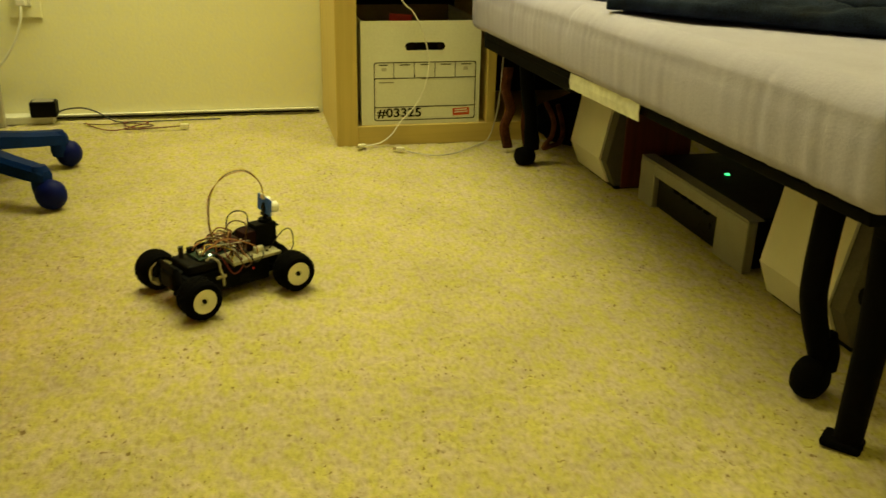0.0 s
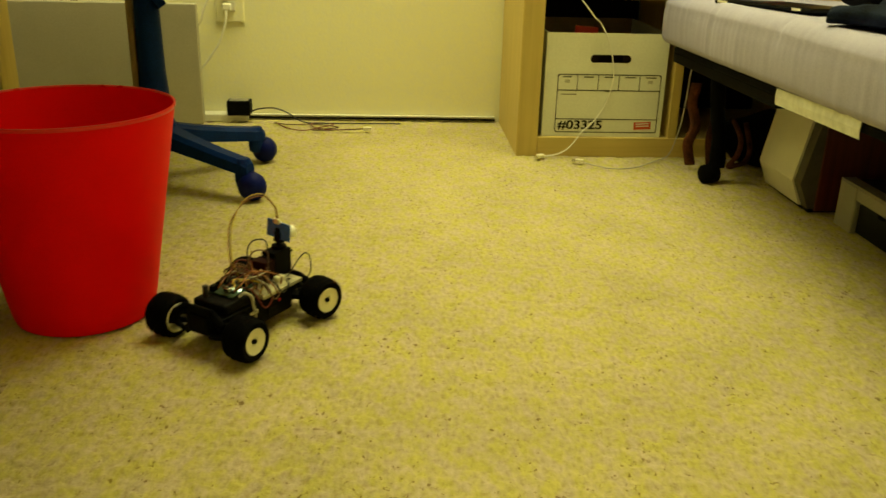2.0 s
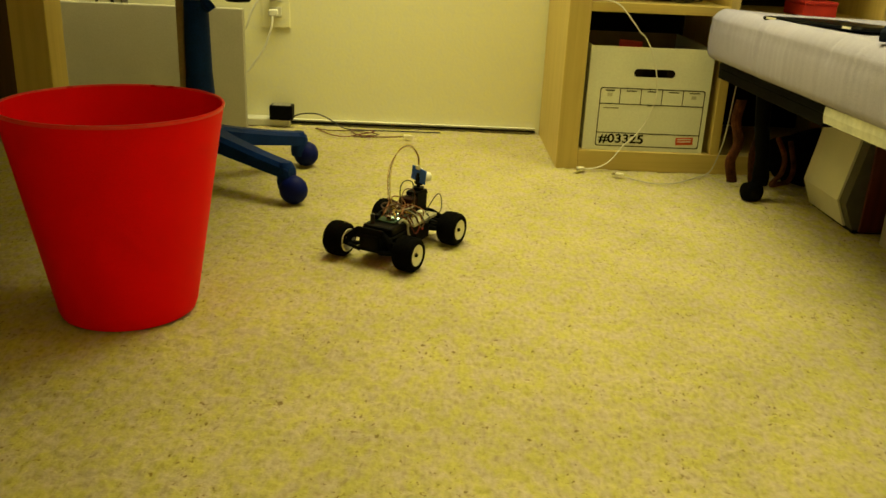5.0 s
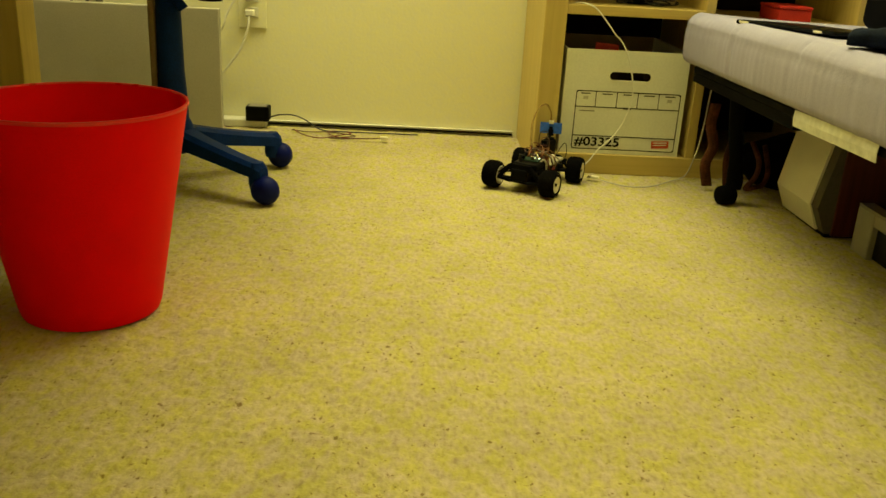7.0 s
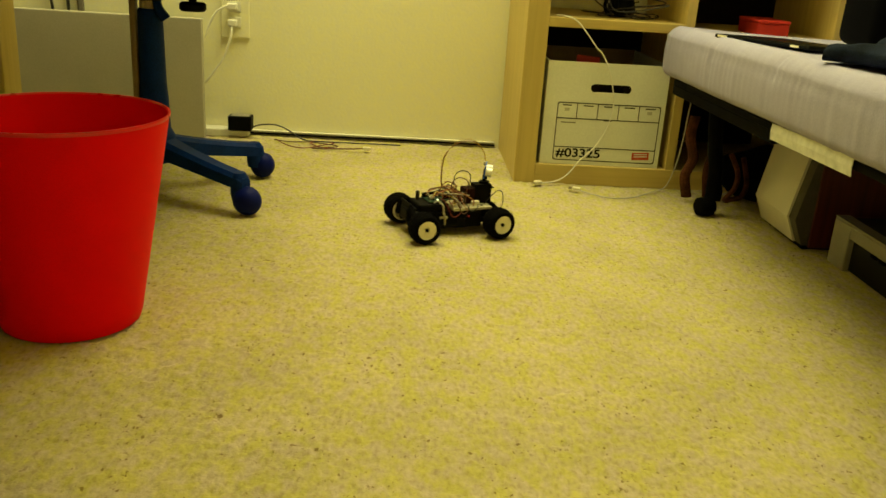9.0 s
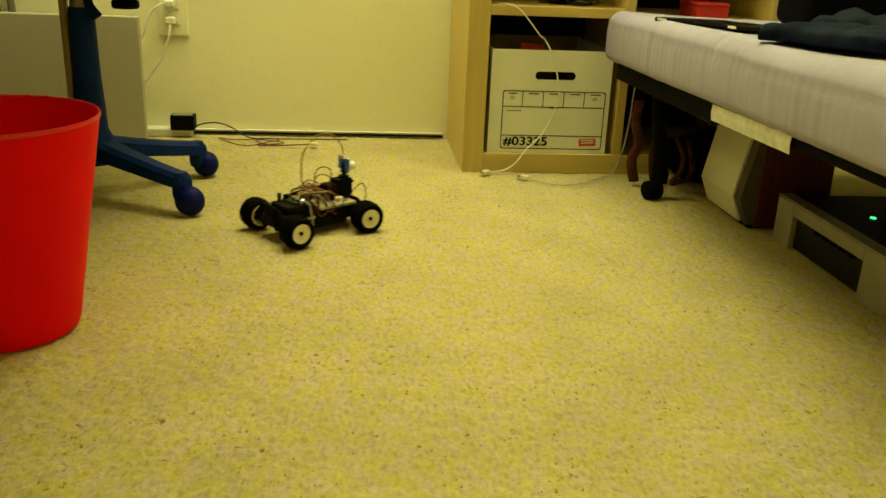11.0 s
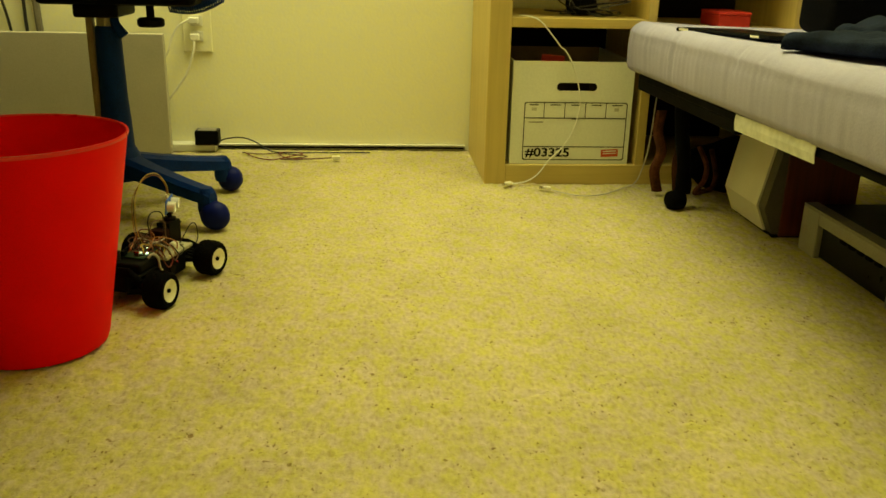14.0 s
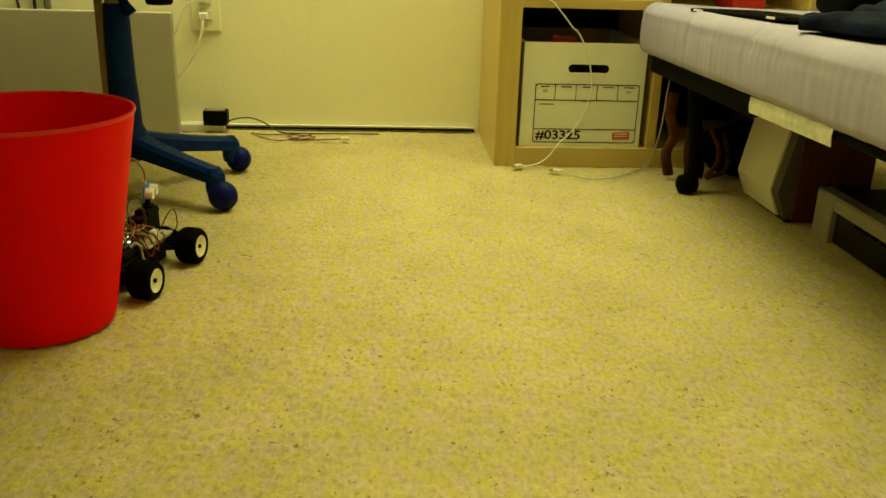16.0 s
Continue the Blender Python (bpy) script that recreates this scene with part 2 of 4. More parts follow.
def tube(points, radius, seg=7, steps=8, smooth=True):
    """A round cord along a smooth line; radius may be a pair (start, end)."""
    line = spline(points, steps) if smooth else [Vector(q) for q in points]
    r0, r1 = radius if isinstance(radius, tuple) else (radius, radius)
    bm, rings, side = bmesh.new(), [], Vector((0.3, 0.5, 0.81))
    for k, q in enumerate(line):
        way = (line[min(k + 1, len(line) - 1)] - line[max(k - 1, 0)]).normalized()
        side = (side - way * side.dot(way)).normalized() if abs(side.dot(way)) < 0.999 else way.orthogonal().normalized()
        up = way.cross(side)
        r = r0 + (r1 - r0) * k / max(len(line) - 1, 1)
        rings.append([bm.verts.new(q + r * (math.cos(2 * math.pi * j / seg) * side + math.sin(2 * math.pi * j / seg) * up)) for j in range(seg)])
    for a, b in zip(rings, rings[1:]):
        for j in range(seg):
            bm.faces.new((a[j], a[(j + 1) % seg], b[(j + 1) % seg], b[j]))
    bm.faces.new(rings[0][::-1]), bm.faces.new(rings[-1])
    return bm


def merged(*bms):
    out = bmesh.new()
    for b in bms:
        d = bpy.data.meshes.new("scratch")
        b.to_mesh(d)
        b.free()
        out.from_mesh(d)
        bpy.data.meshes.remove(d)
    return out


def moved(bm, m):
    bm.transform(m)
    return bm


def part(name, bm, material, parent=None, label="", smooth=None, m=None):
    d = bpy.data.meshes.new(name)
    bm.to_mesh(d)
    bm.free()
    d.materials.append(material)
    if smooth is not None:
        d.shade_smooth()
        if smooth < 180:
            d.set_sharp_from_angle(angle=radians(smooth))
    return link(name, d, parent, label, m)


def thing(name, m, label, category, group="", kind=""):
    return tagged(link(name, None, None, "", m), label, category, group, kind)


def letters(text, size, material, parent, name, m, thick=0.0003):
    c = bpy.data.curves.new(name, "FONT")
    c.body, c.size, c.extrude, c.offset = text, size, thick, size * 0.02
    o = bpy.data.objects.new(name, c)
    d = bpy.data.meshes.new_from_object(o)
    d.materials.append(material)
    bpy.data.objects.remove(o)
    return link(name, d, parent, "", m)


# ---- room ----
X0, X1, Y0, Y1, TOP = -1.475, 1.272, -3.4, 0.40, 2.4


def carpet():
    """Cut pile: an uneven sheet, fine where it is seen from close by."""
    step = 0.0055
    xs, ys = np.arange(-1.475, 1.1, step), np.arange(-2.0, 0.41, step)
    rng = np.random.default_rng(4)
    h = rng.random((len(ys), len(xs)))
    soft = (h + np.roll(h, 1, 1) + np.roll(h, 1, 0)) / 3
    low = np.add.outer(np.sin(ys * 23 + 1) * 0.0008, np.sin(xs * 17) * 0.0008)
    z = -0.004 + 0.007 * soft + low
    gx, gy = np.meshgrid(xs, ys)
    gx, gy = gx + (rng.random(gx.shape) - 0.5) * step * 0.6, gy + (rng.random(gx.shape) - 0.5) * step * 0.6
    v = np.stack([gx, gy, z], -1).reshape(-1, 3)
    w = len(xs)
    a = (np.arange(len(ys) - 1)[:, None] * w + np.arange(w - 1)[None, :]).ravel()
    f = np.stack([a, a + 1, a + w + 1, a + w], -1)
    d = bpy.data.meshes.new("floor")
    d.vertices.add(len(v)), d.vertices.foreach_set("co", v.ravel())
    d.loops.add(f.size), d.loops.foreach_set("vertex_index", f.ravel())
    d.polygons.add(len(f)), d.polygons.foreach_set("loop_start", np.arange(0, f.size, 4))
    d.update(calc_edges=True)
    d.materials.append(CARPET)
    d.shade_smooth()
    o = new("floor", d)
    tagged(o, "beige cut-pile carpet with a mottled nap", "carpet", kind="structure")
    part("carpet_base", box(X0, X1, Y0, Y1, -0.06, -0.007), CARPET, o)


carpet()
tagged(part("wall_north", box(X0 - 0.1, X1 + 0.1, Y1, Y1 + 0.1, -0.06, TOP), WALL), "cream painted wall with fine orange-peel texture", "wall", kind="structure")
tagged(part("wall_west", box(X0 - 0.1, X0, Y0, Y1, -0.06, TOP), WALL), "cream painted side wall behind the desk", "wall", kind="structure")
# unseen wall, placed flush with the bed to block light beneath it
tagged(part("unseen_wall_east", box(X1, X1 + 0.1, Y0, Y1, -0.06, TOP), WALL), "unseen cream side wall set against the bed to shade its underside", "wall", kind="structure")
tagged(part("wall_south", box(X0 - 0.1, X1 + 0.1, Y0 - 0.1, Y0, -0.06, TOP), WALL), "cream painted wall closing the room", "wall", kind="structure")
tagged(part("ceiling", box(X0 - 0.1, X1 + 0.1, Y0 - 0.1, Y1 + 0.1, TOP, TOP + 0.1), CEIL), "white painted ceiling", "ceiling", kind="structure")
bb = thing("baseboard", pose(0, 0, 0), "off-white baseboard with a dark gap beneath", "baseboard", kind="structure")
part("board", box(X0, -0.73, Y1 - 0.05, Y1 - 0.0005, 0.0, 0.022, 0.003), TRIM, bb)
part("strip", box(-0.73, -0.012, Y1 - 0.012, Y1 - 0.0005, 0.0118, 0.016, 0.001), TRIM, bb)
# black line along the foot of the wall, built as a thin tube
part("gap", tube([(-0.78, Y1 - 0.014, 0.008), (-0.5, Y1 - 0.015, 0.0075), (-0.25, Y1 - 0.014, 0.0082), (-0.012, Y1 - 0.015, 0.0075)], 0.003), GAP, bb, "thin black line in the gap under the trim")


# ---- bookshelf and what stands in it ----
def bookshelf():
    s = thing("bookshelf", pose(0, 0, 0), "birch-veneer cube bookshelf with thick outer panels", "bookshelf")
    D = 0.388
    H, W = 1.11, 0.765
    part("side_panel", box(0, 0.053, 0, D, 0, H, 0.0015), BIRCH, s)
    part("side_panel", box(W - 0.008, W + 0.045, 0, D, 0, H, 0.0015), BIRCH, s)
    part("bottom_board", box(0.0532, W - 0.0082, 0, D, 0, 0.05, 0.0015), BIRCH_X, s)
    part("top_board", box(0.0532, W - 0.0082, 0, D, H - 0.05, H, 0.0015), BIRCH_X, s)
    part("divider", box(0.388, 0.410, 0.002, D - 0.004, 0.0502, H - 0.0502, 0.001), BIRCH, s)
    for z in (0.390, 0.745):
        part("shelf_board", box(0.0532, 0.3878, 0.002, D - 0.004, z, z + 0.022, 0.001), BIRCH_X, s)
        low = z - (0.018 if z < 0.5 else 0)
        part("shelf_board", box(0.4102, W - 0.0082, 0.002, D - 0.004, low, low + 0.022, 0.001), BIRCH_X, s)
    # backs coloured near black to stand in for shade within the cubes
    part("shade_back", box(0.0534, 0.3876, D - 0.004, D - 0.001, 0.051, 0.389), CAVITY_SHADE, s, "back panel of the lower cube, near black in place of its shade")
    part("shade_back", box(0.4104, W - 0.0084, D - 0.004, D - 0.001, 0.051, H - 0.051), CAVITY_SHADE, s)


bookshelf()


def archive_box():
    b = thing("archive_box", pose(0.217, 0.012, 0.0505), "open white cardboard archive box with printed form front", "box")
    w, h, d = 0.153, 0.258, 0.36
    # front with the hand hole: four pieces round it, joined
    hx, z0, z1 = 0.041, 0.186, 0.206
    hc = 0.009
    bm = merged(box(-w, hc - hx, 0, 0.004, 0, h), box(hc + hx, w, 0, 0.004, 0, h), box(hc - hx, hc + hx, 0, 0.004, 0, z0), box(hc - hx, hc + hx, 0, 0.004, z1, h))
    bmesh.ops.remove_doubles(bm, verts=bm.verts[:], dist=1e-5)
    part("front", bm, CARD, b)
    # dark discs paint the shaded round ends of the opening
    for sx in (-1, 1):
        part("hole_end", lathe([(0, 0), (0.01, 0), (0.01, 0.003), (0, 0.003)], 20, "y"), CAVITY_SHADE, b, m=pose(hc + sx * 0.041, -0.0006, 0.196))
    part("side", box(-w, -w + 0.004, 0.0042, d, 0, h), CARD, b)
    part("side", box(w - 0.004, w, 0.0042, d, 0, h), CARD, b)
    part("back", box(-w + 0.0042, w - 0.0042, d - 0.004, d, 0, h), CARD_IN, b)
    part("base", box(-w + 0.0042, w - 0.0042, 0.0042, d - 0.0042, 0, 0.004), CARD_IN, b)
    # added dark sheet, so that the opening looks unlit
    part("hole_shade", box(-w + 0.01, w - 0.01, 0.02, 0.026, 0.1, h - 0.012), CAVITY_SHADE, b, "dark sheet in place of the shade behind the hand hole")
    # printed form: lines
    L, R, T, B2 = -0.121, 0.142, 0.158, 0.010
    y = -0.0004

    def bar(x0, x1, za, zb, material=INK, name="printed_line"):
        part(name, box(x0, x1, y, 0.0002, za, zb), material, b)

    t = 0.0023
    c = 0.006
    corner = []
    for cx, cz, a0 in ((R - c, T - c, 0), (L + c, T - c, 90), (L + c, B2 + c, 180), (R - c, B2 + c, 270)):
        corner += [(cx + c * math.cos(radians(a0 + k * 22.5)), cz + c * math.sin(radians(a0 + k * 22.5))) for k in range(5)]
    vs, n = [], len(corner)
    for k, (x, z) in enumerate(corner):
        mx, mz = (L + R) / 2, (T + B2) / 2
        vs += [(x, y, z), (x - t * (1 if x > mx else -1), y, z - t * (1 if z > mz else -1))]
    fs = [(2 * k, 2 * ((k + 1) % n), 2 * ((k + 1) % n) + 1, 2 * k + 1) for k in range(n)]
    link("printed_frame", mesh_of("printed_frame", vs, fs, INK), b)
    bar(L, R, 0.1165, 0.1187), bar(L, R, 0.0435, 0.0457)
    for k in range(1, 5):
        x = L + (R - L) * (0.2 * k - 0.012)
        bar(x, x + 0.0018, 0.1188, T - 0.001)
    rng = random.Random(3)
    for k in range(5):
        x = L + (R - L) * (0.2 * k + 0.05)
        bar(x, x + 0.02 + rng.random() * 0.01, T - 0.0085, T - 0.006, INK, "fine_print")
        if k in (0, 4):
            bar(x + 0.006, x + 0.018, T - 0.022, T - 0.014, mat("pencil", (0.55, 0.53, 0.44), 0.8), "pencil_mark")
    bar(L + 0.012, L + 0.05, 0.106, 0.1085, INK_GREY, "fine_print"), bar(0.0, 0.02, 0.114, 0.1165, INK_GREY, "fine_print")
    number = letters("#03325", 0.031, INK, b, "printed_number", pose(L + 0.008, y, 0.0195, 90, 0, 0))
    number.scale = (1.2, 1, 1)
    part("stamp", box(-0.022, 0.022, y, 0.0002, -0.0095, 0.0095), STAMP, b, "red printed stamp panel", m=pose(0.105, 0, 0.029, 0, -3, 0))
    for z in (0.005, -0.001):
        part("stamp_print", box(-0.017, 0.017, y - 0.0004, y, z - 0.0012, z + 0.0012), CARD, b, m=pose(0.105, 0, 0.029, 0, -3, 0))


archive_box()
red = part("red_folder", moved(box(-0.03, 0.03, -0.004, 0.004, 0, 0.256, 0.002), pose(0.165, 0.1, 0.058, -4, 4, 0)), RED_PAPER)
tagged(red, "red paper folder standing inside the archive box", "folder")
rb = thing("red_storage_box", pose(0.62, 0.09, 0.3942), "small red box standing in the shelf", "box")
part("body", box(-0.041, 0.041, -0.05, 0.08, 0, 0.03, 0.003), RED_PAPER, rb)
part("lid", box(-0.042, 0.042, -0.052, 0.082, 0.0302, 0.038, 0.003), RED_PAPER, rb)



def shelf_gadget():
    g = thing("black_gadget", pose(0.255, 0.13, 0.4122), "round black gadget with coiled leads on the shelf", "electronics")
    part("body", lathe([(0, 0), (0.03, 0.002), (0.036, 0.02), (0.03, 0.045), (0, 0.052)], 24), BLACK, g, smooth=60)
    part("ring", moved(lathe([(0.024, -0.006), (0.029, 0), (0.024, 0.006), (0.019, 0)], 24, "x", close=True), pose(-0.03, -0.01, 0.03, 0, 0, 25)), RUBBER, g, smooth=60)
    rng = random.Random(8)
    for k in range(5):
        a = [(-0.02 + rng.uniform(-0.02, 0.02), -0.03, 0.02)]
        for j in range(5):
            a.append((rng.uniform(-0.1, 0.1), rng.uniform(-0.09, 0.05), 0.003 + rng.random() * (0.06 if k < 2 else 0.012)))
        part("lead", tube(a, 0.0016), W_BLK, g)


shelf_gadget()


def white_usb_cable():
    c = thing("white_charging_cable", pose(0, 0, 0), "white charging cable draped from the shelf to the carpet", "cable")
    pts = [(0.075, 0.03, 0.4155), (0.097, 0.004, 0.4155), (0.122, -0.006, 0.405), (0.152, -0.008, 0.373), (0.176, -0.006, 0.345), (0.191, 0.006, 0.334),
           (0.211, 0.003, 0.30), (0.228, 0.004, 0.25), (0.235, 0.004, 0.2), (0.224, 0.004, 0.145), (0.2, 0.002, 0.1), (0.165, -0.006, 0.067), (0.135, -0.014, 0.03), (0.105, -0.02, 0.012), (0.066, -0.03, 0.008)]
    part("cord", tube(pts, 0.0017), WHITE_C, c)
    part("plug", moved(box(-0.012, 0.007, -0.0065, 0.0065, -0.002, 0.0065, 0.002), pose(0.06, -0.033, 0.008, 0, 0, 25)), WHITE_P, c)
    part("contact", moved(box(-0.019, -0.0122, -0.0045, 0.0045, -0.002, 0.003, 0.0005), pose(0.06, -0.033, 0.008, 0, 0, 25)), CHROME, c, "bare metal plug tip")


white_usb_cable()


def grey_usb_cable():
    c = thing("grey_cable", pose(0, 0, 0), "thin grey cable hanging by the bed onto the carpet", "cable")
    pts = [(0.425, -0.03, 0.29), (0.419, -0.025, 0.22), (0.417, -0.02, 0.15), (0.412, -0.018, 0.09), (0.4, -0.016, 0.035), (0.385, -0.02, 0.008), (0.34, -0.06, 0.005),
           (0.28, -0.115, 0.005), (0.225, -0.13, 0.005), (0.185, -0.105, 0.005), (0.16, -0.08, 0.006)]
    part("cord", tube(pts, 0.0016), GREY_C, c)
    part("plug", moved(box(-0.012, 0.008, -0.005, 0.005, -0.002, 0.0055, 0.002), pose(0.15, -0.075, 0.008, 0, 0, -25)), WHITE_P, c)
    part("contact", moved(box(-0.021, -0.0122, -0.004, 0.004, -0.002, 0.003, 0.0005), pose(0.15, -0.075, 0.008, 0, 0, -25)), CHROME, c, "bare metal plug tip")


grey_usb_cable()

# ---- bed and what lies on and under it ----
BED = pose(0.338, -0.012, 0, 0, 0, 0.6)   # local x: across the bed, local y: along it (towards -y)


SLOPE = BED @ pose(0, 0, 0, -0.66, 0, 0)   # the frame rises a little towards its foot end


def bed():
    b = thing("folding_bed", BED, "low black steel folding bed frame on casters", "bed")
    TILT = pose(0, 0, 0, -0.66, 0, 0)
    part("side_rail", box(0.009, 0.036, -1.46, -0.085, 0.28, 0.2935, 0.002), BLACK_STEEL, b, m=TILT)
    part("rail_flange", box(0.0093, 0.03, -0.66, -0.085, 0.258, 0.2799, 0.0015), BLACK_STEEL, b, m=TILT)
    part("side_rail", box(0.85, 0.876, -1.46, -0.02, 0.258, 0.2935, 0.002), BLACK_STEEL, b, m=TILT)
    for y in (-0.1, -0.75, -1.44):
        part("cross_bar", box(0.043, 0.849, y - 0.013, y + 0.013, 0.258, 0.29, 0.002), BLACK_STEEL, b, m=TILT)
    part("mesh_deck", box(0.043, 0.849, -1.425, -0.065, 0.2902, 0.2935), BLACK, b, m=TILT)
    for x, y in ((0.094, -0.212), (0.121, -1.292), (0.82, -0.212), (0.82, -1.292)):
        far = y > -0.5
        bend = [(x - 0.022, y, 0.29), (x - 0.012, y, 0.18), (x, y, 0.11), (x, y, 0.055)] if far else [(x - 0.023, y, 0.305), (x - 0.029, y, 0.17), (x - 0.022, y, 0.118), (x, y, 0.055)]
        leg = part("leg", tube(bend, (0.018, 0.015), 12), BLACK_STEEL, b, smooth=60)
        disc = [(0, -0.021), (0.016, -0.021), (0.021, -0.017), (0.0225, -0.004), (0.0225, 0.004), (0.021, 0.017), (0.016, 0.021), (0, 0.021)] if far else [(0, -0.02), (0.014, -0.02), (0.024, -0.014), (0.0285, -0.005), (0.0285, 0.005), (0.024, 0.014), (0.014, 0.02), (0, 0.02)]
        part("caster", merged(moved(lathe(disc, 24, "x" if far else "y"), pose(x - 0.012, y - 0.004, 0.0225 if far else 0.0285, 0, 0, 14 if far else 20)), tube([(x, y, 0.085), (x + 0.006, y, 0.06), (x + 0.004, y, 0.04)], (0.016, 0.019), 12)), RUBBER, leg, "black swivel caster", smooth=50)
    for x in (0.1, 0.84):
        p = part("end_leg", tube([(x - 0.002, -1.39, 0.305), (x - 0.005, -1.4, 0.16), (x - 0.013, -1.405, 0.008)], (0.021, 0.0165), 12), BLACK_STEEL, b, smooth=60)
        part("foot", moved(box(-0.026, 0.02, -0.017, 0.017, 0.0, 0.011, 0.004), pose(x - 0.016, -1.405, 0, 0, 0, -50)), RUBBER, p)
    part("brace", tube([(0.09, -1.38, 0.18), (0.35, -1.4, 0.16), (0.84, -1.39, 0.18)], 0.012, 10), BLACK_STEEL, b, smooth=60)


bed()
strip = part("paper_strip", merged(moved(box(0, 0.0012, -0.285, 0, 0.0, 0.0138, 0), pose(0, 0, 0.0, 0, -7, 0)), moved(box(0, 0.0012, -0.285, 0, 0, 0.0145, 0), pose(-0.0017, 0, 0.0136, 0, 5, 0))), PAPER, m=BED @ pose(0.005, -0.664, 0.275, -1.3, 0, 0))
tagged(strip, "white paper strip taped along the bed rail", "paper strip")


def mattress():
    """A soft slab with rounded edges, a shallow crease and drawn ticking on its side."""
    b = thing("mattress", SLOPE, "thin off-white mattress with softly rounded edges and faint ripples", "mattress")
    bm = bmesh.new()
    hx, hy, hz, r = 0.455, 0.745, 0.0595, 0.032
    section = []
    low = 0.018
    for cx, cz, q, a0 in ((-hx + low, -hz + low, low, 180), (hx - low, -hz + low, low, 270), (hx - r, hz - r, r, 0), (-hx + r, hz - r, r, 90)):
        section += [(cx + q * math.cos(radians(a0 + 10 * k)), cz + q * math.sin(radians(a0 + 10 * k))) for k in range(10)]
    dense = []
    for (xa, za), (xb, zb) in zip(section, section[1:] + section[:1]):
        n = max(1, round(math.hypot(xb - xa, zb - za) / 0.012))
        dense += [(xa + (xb - xa) * k / n, za + (zb - za) * k / n) for k in range(n)]
    rows, steps = [], 260
    for j in range(steps + 1):
        y = -hy + 2 * hy * j / steps
        e = min(hy - abs(y), r)
        shrink = r - math.sqrt(max(r * r - (r - e) ** 2, 0))
        ring = []
        for x, z in dense:
            fx, fz = (hx - shrink) / hx, (hz - shrink) / hz
            p = Vector((x * fx, y, z * fz))
            front = max(0.0, min(1.0, (-hx + 0.05 - p.x) / 0.05))
            soft = noise.noise(Vector((p.x * 6, p.y * 5, p.z * 12))) * 0.004
            rip = 0.0042 * noise.noise(Vector((p.y * 52, p.z * 4, 1))) * front * (0.5 + 0.8 * noise.noise(Vector((p.y * 4, p.z * 9, 4))))
            crease = 0.5 * math.exp(-((p.y - 0.088) / 0.008) ** 2)
            up = max(0.0, p.z / hz)
            sag = 0.013 * math.sin(math.pi * min(1.0, max(0.0, (p.x + hx - 0.03) / (2 * hx - 0.06))) ** 0.8) * up
            line = 0.0022 * math.exp(-((p.z - 0.026) / 0.004) ** 2) * front
            ring.append(bm.verts.new(p + Vector((rip + soft * 0.5 * front + 0.012 * crease * up * front - 0.004 * front * (1 - (p.z / hz) ** 2) + line, 0, soft * up - sag - 0.008 * crease * up * max(front, 0.3)))))
        rows.append(ring)
    for a, c in zip(rows, rows[1:]):
        for k in range(len(a)):
            bm.faces.new((a[k], a[(k + 1) % len(a)], c[(k + 1) % len(a)], c[k]))
    bm.faces.new(rows[0]), bm.faces.new(rows[-1][::-1])
    bmesh.ops.recalc_face_normals(bm, faces=bm.faces[:])
    part("pad", moved(bm, pose(hx - 0.003, -hy, 0.294 + hz)), MATTRESS, b, smooth=60)
    part("seam", tube([(0.012, -0.7, 0.4025), (0.008, -0.9, 0.4), (0.006, -1.1, 0.3975), (0.004, -1.3, 0.395), (0.004, -1.44, 0.393)], 0.0016), MATTRESS, b)


mattress()


def jeans():
    """Two soft legs lying side by side, open at the cuffs, with slanting creases."""
    o = thing("jeans", SLOPE @ pose(0.012, -0.785, 0.4102, 0, 1.6, -44), "crumpled dark blue denim jeans lying on the mattress", "jeans")
    for name, length, wide, high, y0, seed, m in (("leg", 0.52, 0.062, 0.031, 0.06, 1, pose(0, 0, 0)), ("leg", 0.5, 0.07, 0.046, 0.19, 9, pose(0.05, 0, 0, 0, 0, 5))):
        bm, rows, n = bmesh.new(), [], 44
        for i in range(61):
            u = i / 60
            x = length * u
            ring = []
            for k in range(n):
                a = 2 * math.pi * k / n
                ca, sa = math.cos(a), math.sin(a)
                w = wide * (1 + 0.12 * noise.noise(Vector((u * 5, seed, 2))))
                y = w * math.copysign(abs(ca) ** 0.75, ca)
                z = high * math.copysign(abs(sa) ** 0.6, sa)
                top = max(0.0, sa)
                fold = noise.noise(Vector((x * 26 + y * 13, y * 9, seed))) * 0.011 + abs(noise.noise(Vector((x * 12 - y * 22, y * 6, seed + 5)))) * 0.016
                droop = 1 - 0.35 * math.exp(-u / 0.03)
                ring.append(bm.verts.new((x + 0.006 * noise.noise(Vector((y * 30, seed, 0))), y0 + y + 0.008 * noise.noise(Vector((x * 11, seed, 4))), 0.004 + max(0.0, (z + high) * 0.5 * droop + fold * top))))
            rows.append(ring)
        for a, c in zip(rows, rows[1:]):
            for k in range(n):
                bm.faces.new((a[k], a[(k + 1) % n], c[(k + 1) % n], c[k]))
        bm.faces.new(rows[-1])
        bmesh.ops.recalc_face_normals(bm, faces=bm.faces[:])
        bmesh.ops.solidify(bm, geom=bm.faces[:], thickness=0.0022)
        leg = part(name, bm, DENIM, o, smooth=70, m=m)
        part("hem", tube([(0.018, y0 - wide * 0.9, 0.012), (0.02, y0 - wide * 0.6, high * 0.72), (0.02, y0, high * 0.85), (0.02, y0 + wide * 0.7, high * 0.66)], 0.0018), DENIM, leg)


